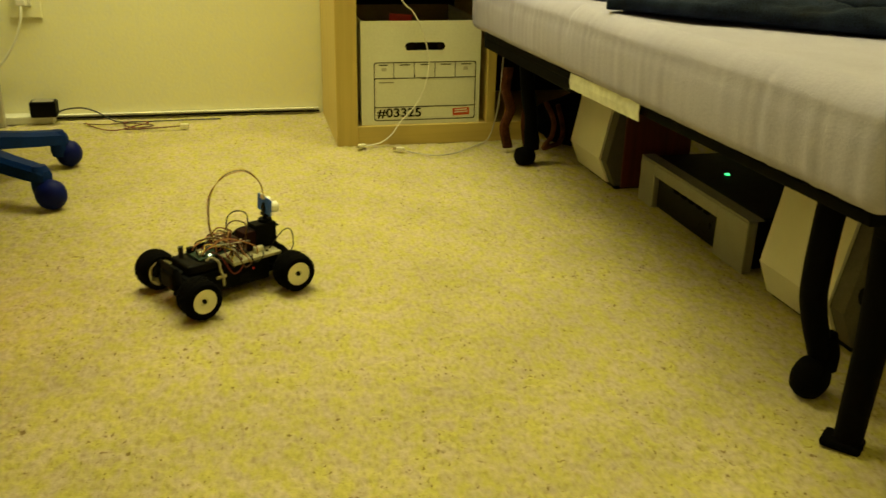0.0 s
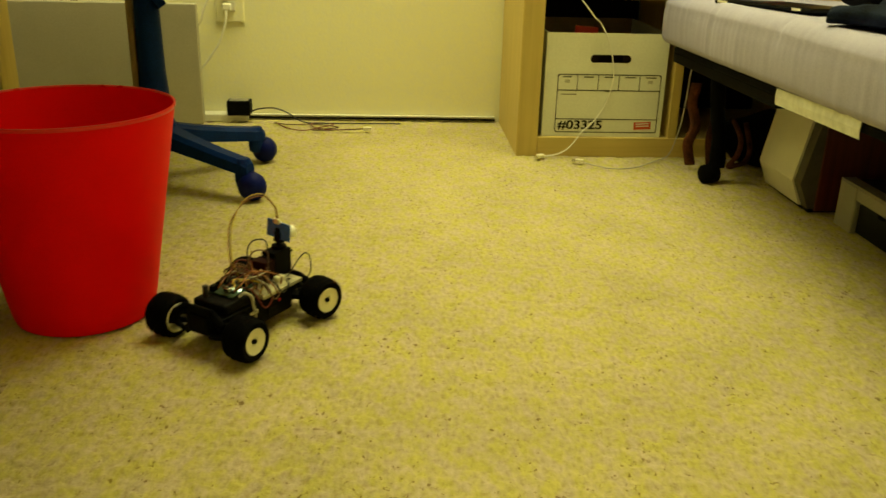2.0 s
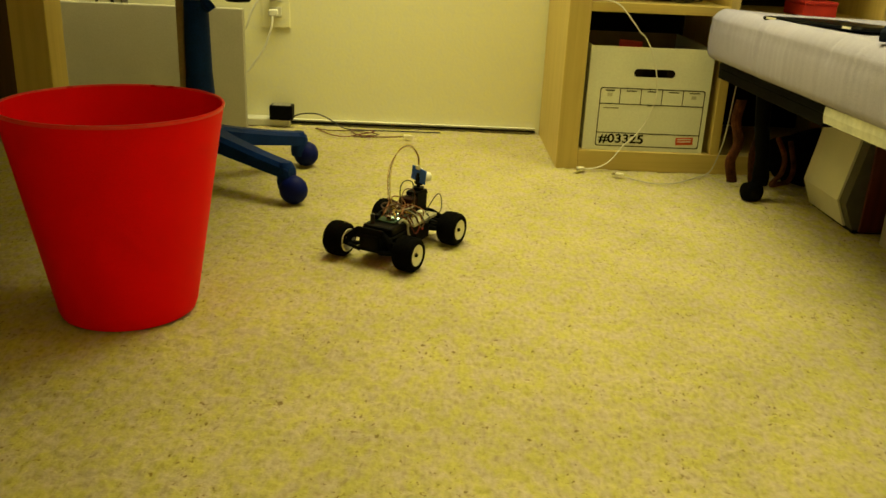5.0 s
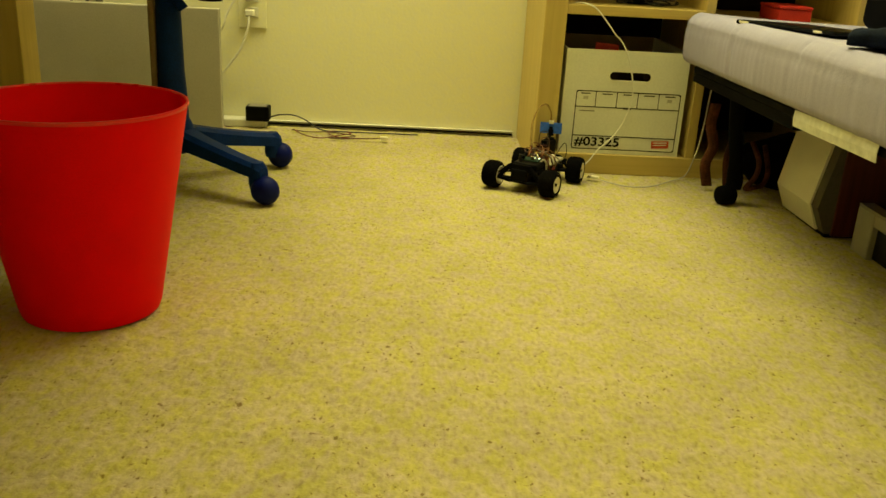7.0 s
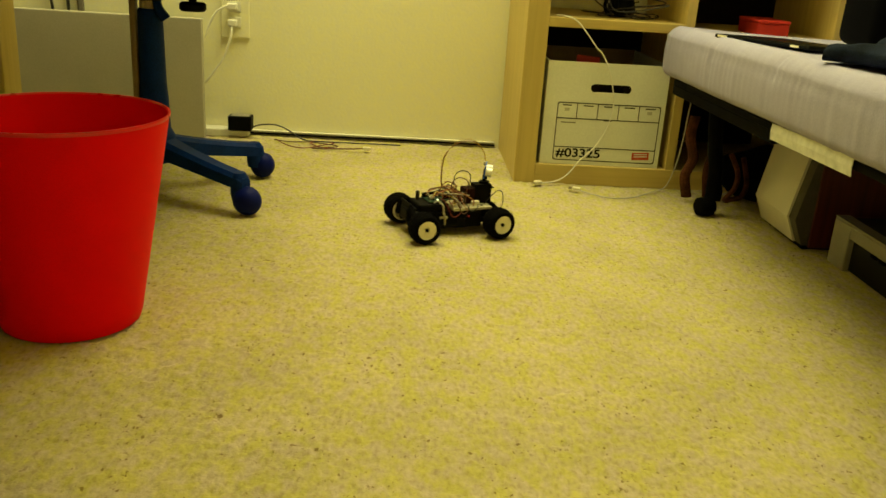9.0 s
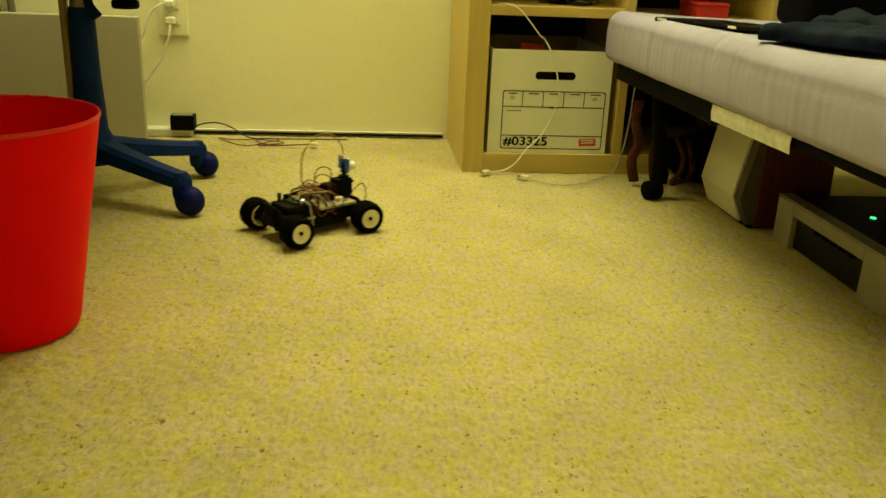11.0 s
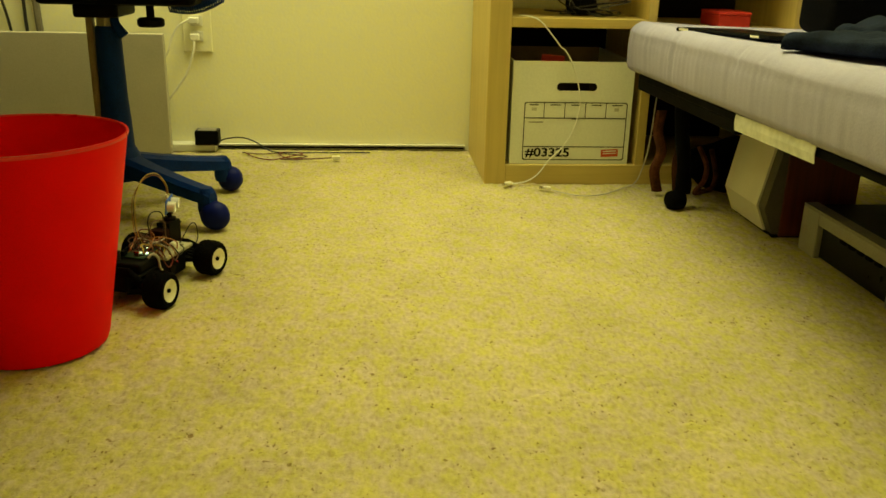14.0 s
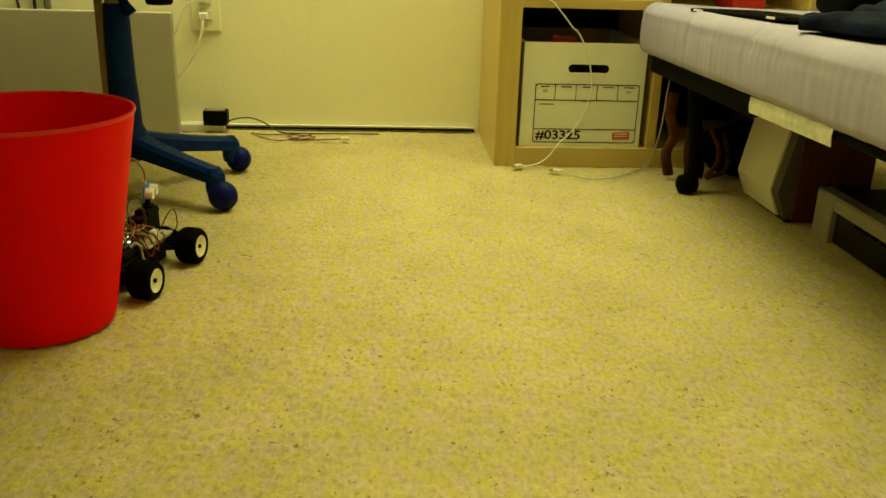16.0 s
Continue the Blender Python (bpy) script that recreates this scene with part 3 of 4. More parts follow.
jeans()
tb = thing("tablet", SLOPE @ pose(0.137, -0.368, 0.4062, 0, 2.2, 26), "thin black tablet lying on the mattress", "tablet")
part("body", box(-0.09, 0.11, -0.13, 0.11, 0, 0.008, 0.003), BLACK, tb)
part("screen", box(-0.08, 0.1, -0.12, 0.1, 0.0081, 0.0086), DARK_GLASS, tb)
part("button", box(-0.091, -0.0895, 0.075, 0.1, 0.002, 0.0065, 0.0004), WHITE_P, tb, "white side label")
part("button", box(-0.091, -0.0895, -0.105, -0.085, 0.002, 0.0065, 0.0004), WHITE_P, tb, "white side label")
pil = part("backrest_cushion", box(-0.27, 0.27, -0.1, 0.1, 0, 0.36, 0.022, 4), DARK_CLOTH, m=SLOPE @ pose(0.572, -0.34, 0.4017, 4, 0, -8), smooth=180)
tagged(pil, "large black cloth cushion on the mattress", "cushion")


def speaker():
    """Front bends outwards at a knee low down."""
    s = thing("speaker", BED @ pose(0.19, -0.229, 0.0), "white-fronted speaker with cherry wood sides under the bed", "speaker", "speakers under the bed")
    w, d, h = 0.21, 0.2, 0.215
    prof = [(0.028, h), (0.0, 0.062), (0.022, 0.008)]
    fv, ff = [], []
    for y in (-0.004, -w + 0.035):
        for x, z in prof:
            fv += [(x, y, z), (x + 0.012, y, z)]
    n = 6
    ff = [(0, 2, n + 2, n), (2, 4, n + 4, n + 2), (1, n + 1, n + 3, 3), (3, n + 3, n + 5, 5), (0, 1, 3, 2), (2, 3, 5, 4), (n, n + 2, n + 3, n + 1), (n + 2, n + 4, n + 5, n + 3), (0, n, n + 1, 1), (4, 5, n + 5, n + 4)]
    link("front_grille", mesh_of("front_grille", fv, ff, SPK_FRONT), s, "off-white cloth grille bent at a knee")
    tv = [(x + (0.006 if k != 1 else 0.004), y, z) for y in (-w + 0.0345, -w + 0.004) for k, (x, z) in enumerate(prof)] + [(0.06, y, z) for y in (-w + 0.0345, -w + 0.004) for z in (h, 0.008)]
    link("side_trim", mesh_of("side_trim", tv, [(0, 1, 4, 3), (1, 2, 5, 4), (3, 4, 5, 9, 8), (0, 3, 8, 6), (0, 6, 7, 2, 1)], SPK_TRIM), s)
    part("cabinet", box(0.041, d, -w, -0.002, 0.004, h + 0.004, 0.002), CHERRY, s, "cherry wood cabinet")
    part("plinth", box(0.03, d - 0.01, -w + 0.006, -0.008, 0, 0.008), BLACK, s)
    return s


first = speaker()
copy_thing(first, BED @ pose(0.214, -0.998, 0.0, 0, 0, 0))


def stereo():
    s = thing("stereo_receiver", BED @ pose(0.243, -0.5, 0.0, 0, 0, -0.6), "grey-fronted stereo unit with a dark window and a lit green lamp", "stereo")
    w, d, h = 0.42, 0.26, 0.094
    part("body", box(0.02, d, -w + 0.004, -0.004, 0.006, h - 0.002, 0.003), BLACK, s)
    part("top_cover", box(0.03, d - 0.005, -w + 0.01, -0.01, h - 0.0019, h + 0.002, 0.001), BLACK, s)
    f = part("front_panel", box(0, 0.0198, -0.066, 0, 0, h, 0.003), SILVER, s, "silver grey front frame")
    part("front_panel", box(0, 0.0198, -w, -w + 0.1, 0, h, 0.003), SILVER, s, "silver grey front frame")
    part("front_panel", box(0.0005, 0.0198, -w + 0.1002, -0.0662, h - 0.026, h, 0.003), SILVER, s, "silver grey front frame")
    part("window", box(0.012, 0.0196, -w + 0.101, -0.067, 0.004, h - 0.0265), DARK_GLASS, f, "dark recessed window")
    for k in range(5):
        part("button", box(0.006, 0.0118, -0.16 - k * 0.03, -0.142 - k * 0.03, h - 0.036, h - 0.029, 0.001), RUBBER, f)
    part("top_ridge", box(0.0, 0.03, -w, 0, h + 0.0003, h + 0.004, 0.0015), SILVER, s)
    part("lamp", lathe([(0, 0), (0.0055, 0), (0.005, 0.002), (0, 0.0026)], 14), GREEN_LED, s, "glowing green indicator", m=pose(0.106, -0.163, h + 0.0022))
    for x in (0.04, d - 0.03):
        for y in (-w + 0.03, -0.03):
            part("foot", lathe([(0, 0), (0.01, 0), (0.01, 0.0062), (0, 0.0062)], 12), RUBBER, s, m=pose(x, y, 0))


stereo()


def leather_bag():
    b = thing("leather_bag", BED @ pose(0.1, -0.09, 0.0), "slumped brown leather bag with handles behind the bed leg", "bag")
    bm = bmesh.new()
    bmesh.ops.create_icosphere(bm, subdivisions=4, radius=1)
    for v in bm.verts:
        k = noise.noise(v.co * 2.2) * 0.16
        v.co = Vector((v.co.x * 0.15 * (1 + k), v.co.y * 0.05 * (1 + k), max(-1, v.co.z * (1 + k)) * 0.07 + 0.072))
    part("body", moved(bm, pose(0.2, 0.02, 0)), DARK_CLOTH, b, "black cloth body", smooth=180)
    wide = Matrix.Diagonal((2.0, 1, 1, 1))
    part("strap", moved(tube([(-0.014, 0.0, 0.21), (-0.017, -0.004, 0.16), (-0.011, -0.01, 0.11), (-0.018, -0.012, 0.065), (-0.012, -0.01, 0.012)], 0.0065, 10), wide), LEATHER, b, "broad worn leather strap")
    part("strap", moved(tube([(0.012, 0.01, 0.2), (0.014, 0.0, 0.14), (0.009, -0.004, 0.08), (0.014, 0.0, 0.012)], 0.005, 10), wide), LEATHER, b, "broad worn leather strap")
    part("handle", tube([(0.062, -0.03, 0.13), (0.082, -0.04, 0.085), (0.074, -0.055, 0.05), (0.052, -0.06, 0.022), (0.078, -0.058, 0.026), (0.1, -0.045, 0.03), (0.112, -0.03, 0.06), (0.098, -0.02, 0.12)], 0.0062, 8), LEATHER, b)


leather_bag()


# ---- wall outlet, adapter, grey board ----
def outlet():
    o = thing("wall_outlet", pose(-0.77, Y1, 0.335), "cream wall outlet plate with two plugs", "outlet")
    part("plate", box(-0.04, 0.04, -0.006, -0.0003, -0.06, 0.06, 0.003), WALL, o)
    for z in (0.026, -0.016):
        part("socket", box(-0.017, 0.017, -0.009, -0.0062, z - 0.014, z + 0.014, 0.002), TRIM, o)
    c = thing("white_power_cord", pose(-0.77, Y1, 0.335), "white power cord hanging from the outlet", "cable")
    part("plug", box(-0.016, 0.008, -0.034, -0.0095, -0.026, -0.008, 0.003), WHITE_C, c)
    part("plug", box(-0.02, 0.008, -0.03, -0.0095, 0.019, 0.036, 0.003), WHITE_C, c)
    part("cord", tube([(-0.005, -0.03, -0.024), (-0.006, -0.034, -0.045), (-0.012, -0.035, -0.07), (-0.03, -0.034, -0.115), (-0.055, -0.03, -0.15), (-0.082, -0.026, -0.184), (-0.11, -0.012, -0.2)], 0.0034), WHITE_C, c)
    part("cord", tube([(-0.014, -0.028, 0.03), (-0.028, -0.03, 0.024), (-0.048, -0.03, 0.01), (-0.066, -0.03, -0.022), (-0.078, -0.028, -0.055), (-0.1, -0.012, -0.09)], 0.003), WHITE_C, c)


outlet()


def adapter():
    a = thing("power_adapter", pose(-0.751, 0.352, 0), "black power adapter with thin red and black leads", "power adapter")
    part("body", box(-0.033, 0.033, -0.022, 0.0235, 0.0222, 0.0645, 0.004), BLACK, a)
    part("label", box(-0.026, 0.026, -0.018, 0.018, 0.0647, 0.0651), INK_GREY, a)
    part("lead", tube([(0.03, -0.01, 0.032), (0.06, -0.015, 0.043), (0.1, -0.02, 0.046), (0.135, -0.026, 0.036), (0.165, -0.03, 0.018), (0.195, -0.034, 0.008), (0.26, -0.03, 0.006), (0.36, -0.026, 0.006), (0.46, -0.024, 0.006)], 0.002), W_BLK, a)
    part("lead", tube([(0.105, -0.03, 0.007), (0.13, -0.07, 0.005), (0.165, -0.112, 0.006), (0.2, -0.118, 0.006), (0.235, -0.085, 0.007), (0.27, -0.045, 0.006), (0.235, -0.026, 0.006), (0.205, -0.045, 0.008), (0.225, -0.09, 0.006), (0.28, -0.108, 0.006), (0.36, -0.113, 0.011)], 0.0015), W_RED, a)
    part("lead", tube([(0.1, -0.034, 0.006), (0.15, -0.05, 0.006), (0.2, -0.056, 0.009), (0.25, -0.06, 0.007), (0.285, -0.08, 0.006), (0.25, -0.1, 0.006), (0.215, -0.115, 0.006), (0.245, -0.122, 0.007), (0.3, -0.114, 0.007), (0.36, -0.115, 0.011)], 0.0015), W_BRN, a)
    part("connector", box(0.356, 0.378, -0.12, -0.108, 0.006, 0.016, 0.001), WHITE_P, a, "small white connector")


adapter()
gp = thing("grey_board", pose(0, 0, 0), "plain grey board leaning against the wall under the desk", "board")
part("sheet", box(-1.385, -0.848, 0.322, 0.344, 0.0, 0.33, 0.003), GREY_PANEL, gp)


def desk():
    d = thing("desk", pose(0, 0, 0), "wooden desk with a broad pale leg", "desk")
    part("leg", box(-1.364, -1.272, 0.05, 0.15, 0, 0.72, 0.003), BIRCH, d)
    # dark brown strip to the left of the leg
    part("dark_upright", box(-1.466, -1.398, 0.152, 0.21, 0, 0.72, 0.003), DARK_BROWN, d, "dark brown upright strip beside the leg")
    # unseen leg under the added length of the top
    part("leg", box(-1.47, -1.39, -1.93, -1.85, 0, 0.72, 0.003), BIRCH, d)
    # unseen top, sized to keep lamplight off the carpet at the left
    part("unseen_tabletop", box(-1.47, -0.56, -1.95, 0.14, 0.7202, 0.75, 0.003), BIRCH_X, d)


desk()
cables = thing("desk_cables", pose(0, 0, 0), "black and grey cables hanging behind the desk", "cable")
for x0, x1, r, m in ((-1.36, -1.27, 0.004, W_BLK), (-1.222, -1.226, 0.0045, W_BLK), (-1.205, -1.192, 0.0095, mat("dark_grey_cable", (0.16, 0.14, 0.1), 0.6))):
    part("cord", tube([(x0, 0.386, 0.7), (x0 * 0.5 + x1 * 0.5, 0.388, 0.52), (x1, 0.389, 0.34), (x1 + 0.01, 0.389, 0.1)], r), m, cables)


# black line where the west wall meets the carpet, built as a tube
part("cord", tube([(X0 + 0.012, -0.9, 0.006), (X0 + 0.014, -0.4, 0.007), (X0 + 0.012, 0.0, 0.006), (X0 + 0.016, 0.3, 0.007)], 0.006), W_BLK, cables)
part("cord", tube([(X0 + 0.01, -0.35, 0.27), (X0 + 0.012, -0.2, 0.23), (X0 + 0.012, -0.057, 0.184), (X0 + 0.012, 0.02, 0.15), (X0 + 0.012, 0.068, 0.117)], 0.004), W_BLK, cables)


def red_bag():
    """A tapered bag standing on the carpet, wider at its mouth, with a folded leather flap."""
    b = thing("red_cloth_bag", pose(-1.216, -0.85, 0), "dark red cloth bag with a brown leather top", "bag")
    bm = bmesh.new()
    rows = []
    for k in range(13):
        u = k / 12
        z, w, d = 0.172 * u, 0.105 + 0.06 * u ** 1.4, 0.06 + 0.02 * u
        if k == 0:
            w, d = w - 0.012, d - 0.012
        ring = []
        for j in range(40):
            a = 2 * math.pi * j / 40
            ca, sa = math.cos(a), math.sin(a)
            p = Vector((w * math.copysign(abs(ca) ** 0.5, ca), d * math.copysign(abs(sa) ** 0.5, sa), z))
            dent = noise.noise(Vector((p.x * 14, p.y * 14, p.z * 18))) * 0.006 * min(1, 4 * u)
            ring.append(bm.verts.new(p * (1 + dent / 0.1) if k else p))
        rows.append(ring)
    for a, c in zip(rows, rows[1:]):
        for j in range(40):
            bm.faces.new((a[j], a[(j + 1) % 40], c[(j + 1) % 40], c[j]))
    bm.faces.new(rows[0][::-1]), bm.faces.new(rows[-1])
    for v in bm.verts:
        v.co.z = max(v.co.z, 0.0)
    part("body", bm, mat("red_cloth", (0.3, 0.01, 0.008), 0.9, vary=0.2, spec=0.05), b, smooth=60)
    part("flap", box(-0.15, 0.15, -0.072, 0.072, 0.166, 0.202, 0.014, 3), LEATHER, b, "brown leather flap", smooth=60)
    part("handle", tube([(-0.07, 0, 0.2), (-0.06, 0, 0.235), (0.0, 0, 0.25), (0.06, 0, 0.235), (0.07, 0, 0.2)], 0.006, 8), LEATHER, b, smooth=60)


red_bag()


# ---- wastebasket ----
def wastebasket():
    w = thing("wastebasket", pose(-0.773, -0.931, 0), "plain red plastic wastebasket, tapered and empty", "wastebasket")
    h, rb_, rt = 0.310, 0.101, 0.152
    n = 14
    prof = [(0.0, 0.006), (rb_ - 0.006, 0.006), (rb_ - 0.001, 0.008)]
    outer = [(rb_ - 0.012, 0.0), (rb_ - 0.003, 0.003)] + [(rb_ + (rt - rb_) * (k / n), 0.012 + (h - 0.012) * k / n) for k in range(n + 1)]
    inner = [(r - 0.0022, z) for r, z in outer[2:]][::-1]
    part("shell", lathe([(0, 0.0)] + outer + inner + [(rb_ - 0.008, 0.009), (0, 0.009)], 96), RED_PLASTIC, w, smooth=35)
    part("rim", lathe([(rt - 0.0028, h - 0.001), (rt - 0.002, h + 0.0014), (rt + 0.0008, h + 0.0014), (rt + 0.0014, h - 0.001), (rt + 0.0006, h - 0.004)], 96, close=True), mat("red_rim", (0.75, 0.004, 0.003), 0.3, vary=0.05, spec=0.6), w, smooth=60)


wastebasket()


# ---- office chair ----
def office_chair():
    c = thing("office_chair", pose(-0.828, -0.243, 0), "blue office chair base with five legs on casters", "chair")
    part("hub", lathe([(0, 0.072), (0.036, 0.072), (0.044, 0.082), (0.043, 0.125), (0.037, 0.138), (0.033, 0.145), (0, 0.145)], 28), BLUE_CHAIR, c, smooth=45)
    part("column", lathe([(0, 0.14), (0.033, 0.14), (0.031, 0.2), (0.0285, 0.24), (0.028, 0.245), (0.0255, 0.394), (0.023, 0.398), (0, 0.398)], 28), BLUE_CHAIR, c, "blue telescopic column cover", smooth=45)
    part("gas_lift", lathe([(0, 0.397), (0.021, 0.397), (0.021, 0.43), (0, 0.43)], 20), mat("worn_steel", (0.3, 0.25, 0.16), 0.4, 0.6, vary=0.2), c, "dull steel gas lift")
    # upright brown strip along the column's left edge
    part("column_strip", box(-0.041, -0.0275, -0.012, 0.014, 0.115, 0.43, 0.004), mat("strip_brown", (0.25, 0.17, 0.07), 0.5), c, "brown strip beside the column")
    part("lever", tube([(0.018, -0.012, 0.425), (0.022, -0.02, 0.405), (0.028, -0.022, 0.393), (0.038, -0.022, 0.379)], (0.008, 0.0115), 12), BLUE_CHAIR, c, smooth=60)
    part("seat_plate", merged(box(-0.046, 0.042, -0.07, 0.07, 0.418, 0.446, 0.006), box(-0.108, 0.2, -0.1, 0.1, 0.444, 0.498, 0.012)), BLACK, c)
    part("seat", box(-0.24, 0.25, -0.23, 0.23, 0.498, 0.57, 0.03, 4), DARK_CLOTH, c, "dark upholstered seat", smooth=60)
    part("tilt_knob", lathe([(0, 0.397), (0.024, 0.397), (0.0275, 0.401), (0.0275, 0.411), (0.023, 0.415), (0.008, 0.416), (0.008, 0.443), (0, 0.443)], 24), BLACK, c, "black tension knob", smooth=40, m=pose(0.089, 0.0, 0))
    coil = []
    for k in range(420):
        a = k * 2 * math.pi / 18
        s = k / 419
        mid = Vector((0.132 + 0.108 * s, -0.02 + 0.02 * s, 0.441 - 0.008 * math.sin(s * math.pi) + 0.02 * s * s))
        coil.append(mid + Vector((0.0, math.cos(a) * 0.011, math.sin(a) * 0.011)))
    part("coiled_cord", tube(coil, 0.0019, 6, smooth=False), BLUE_CHAIR, c, "blue-grey coiled cord under the seat")
    for k in range(5):
        a = radians(-33 + 72 * k)
        leg_m = pose(0, 0, 0, 0, 0, math.degrees(a) + 0.0)
        vs, fs = [], []
        prof = [(0.03, 0.03, 0.088, 0.128), (0.1, 0.024, 0.077, 0.112), (0.18, 0.021, 0.066, 0.097), (0.228, 0.02, 0.06, 0.09), (0.252, 0.018, 0.058, 0.086), (0.262, 0.012, 0.058, 0.079)]
        for x, hw, z0, z1 in prof:
            vs += [(x, -hw, z0), (x, hw, z0), (x, hw, z1 - 0.008), (x, hw * 0.6, z1), (x, -hw * 0.6, z1), (x, -hw, z1 - 0.008)]
        for i in range(len(prof) - 1):
            for j in range(6):
                fs.append((6 * i + j, 6 * i + (j + 1) % 6, 6 * i + 6 + (j + 1) % 6, 6 * i + 6 + j))
        fs += [tuple(range(6)), tuple(range(30, 36))[::-1]]
        leg = link("leg", mesh_of("leg", vs, fs, BLUE_CHAIR), c, "", leg_m)
        cast = [(0, -0.025), (0.014, -0.025), (0.025, -0.017), (0.0305, -0.005), (0.031, 0.0), (0.0305, 0.005), (0.025, 0.017), (0.014, 0.025), (0, 0.025)]
        part("caster", moved(lathe(cast, 24, "y"), pose(0.264, 0.0, 0.0315, 0, 0, [20, -75, 0, 60, 30][k])), BLUE_CASTER, leg, "blue ball-shaped caster", smooth=60)
        part("stem", lathe([(0, 0.032), (0.016, 0.03), (0.0185, 0.042), (0.0185, 0.08), (0.013, 0.0885), (0, 0.09)], 18), BLUE_CHAIR, leg, "blue socket over the caster", smooth=50, m=pose(0.243, 0, 0))


office_chair()

# ---- radio-controlled car ----
RAD, HALF_L, HALF_W = 0.0305, 0.082, 0.089


def wheel_part(car, name, sx, sy):
    w = link(name, None, car)
    # local axle along y; outer face towards sy
    o = 1 if sy > 0 else -1
    tyre = [(0.0182, -0.0172), (0.0225, -0.0185), (0.0262, -0.0187), (0.0295, -0.015), (RAD, -0.008), (RAD, 0.008), (0.0295, 0.015), (0.0262, 0.0187), (0.0225, 0.0185), (0.0182, 0.0172)]
    bm = lathe(tyre, 40, "y", close=True)
    for ring in range(5):
        y = -0.012 + ring * 0.006
        for k in range(18):
            a = 2 * math.pi * (k + 0.5 * (ring % 2)) / 18
            bm2 = box(-0.0022, 0.0022, -0.0019, 0.0019, 0, 0.0016)
            bm2.transform(Matrix.Rotation(a, 4, "Y") @ Matrix.Translation((0, y, RAD - 0.0006 - 0.0011 * (abs(y) > 0.01))))
            d = bpy.data.meshes.new("scratch")
            bm2.to_mesh(d)
            bm2.free()
            bm.from_mesh(d)
            bpy.data.meshes.remove(d)
    part("tyre", bm, RUBBER, w, smooth=40)
    part("rim", lathe([(0, o * 0.0135), (0.005, o * 0.0135), (0.0065, o * 0.0155), (0.0165, o * 0.0165), (0.0185, o * 0.0182), (0.0192, o * 0.0172), (0.0188, -o * 0.0165), (0.0212, -o * 0.0188), (0.0204, -o * 0.0196), (0.0182, -o * 0.0188), (0.0168, -o * 0.004), (0, -o * 0.002)], 32, "y"), WHITE_P, w, "cream dish wheel", smooth=40)
    part("axle_nut", lathe([(0, o * 0.0137), (0.0036, o * 0.0137), (0.0036, o * 0.0172), (0, o * 0.0172)], 6, "y"), BLACK, w)
    return w


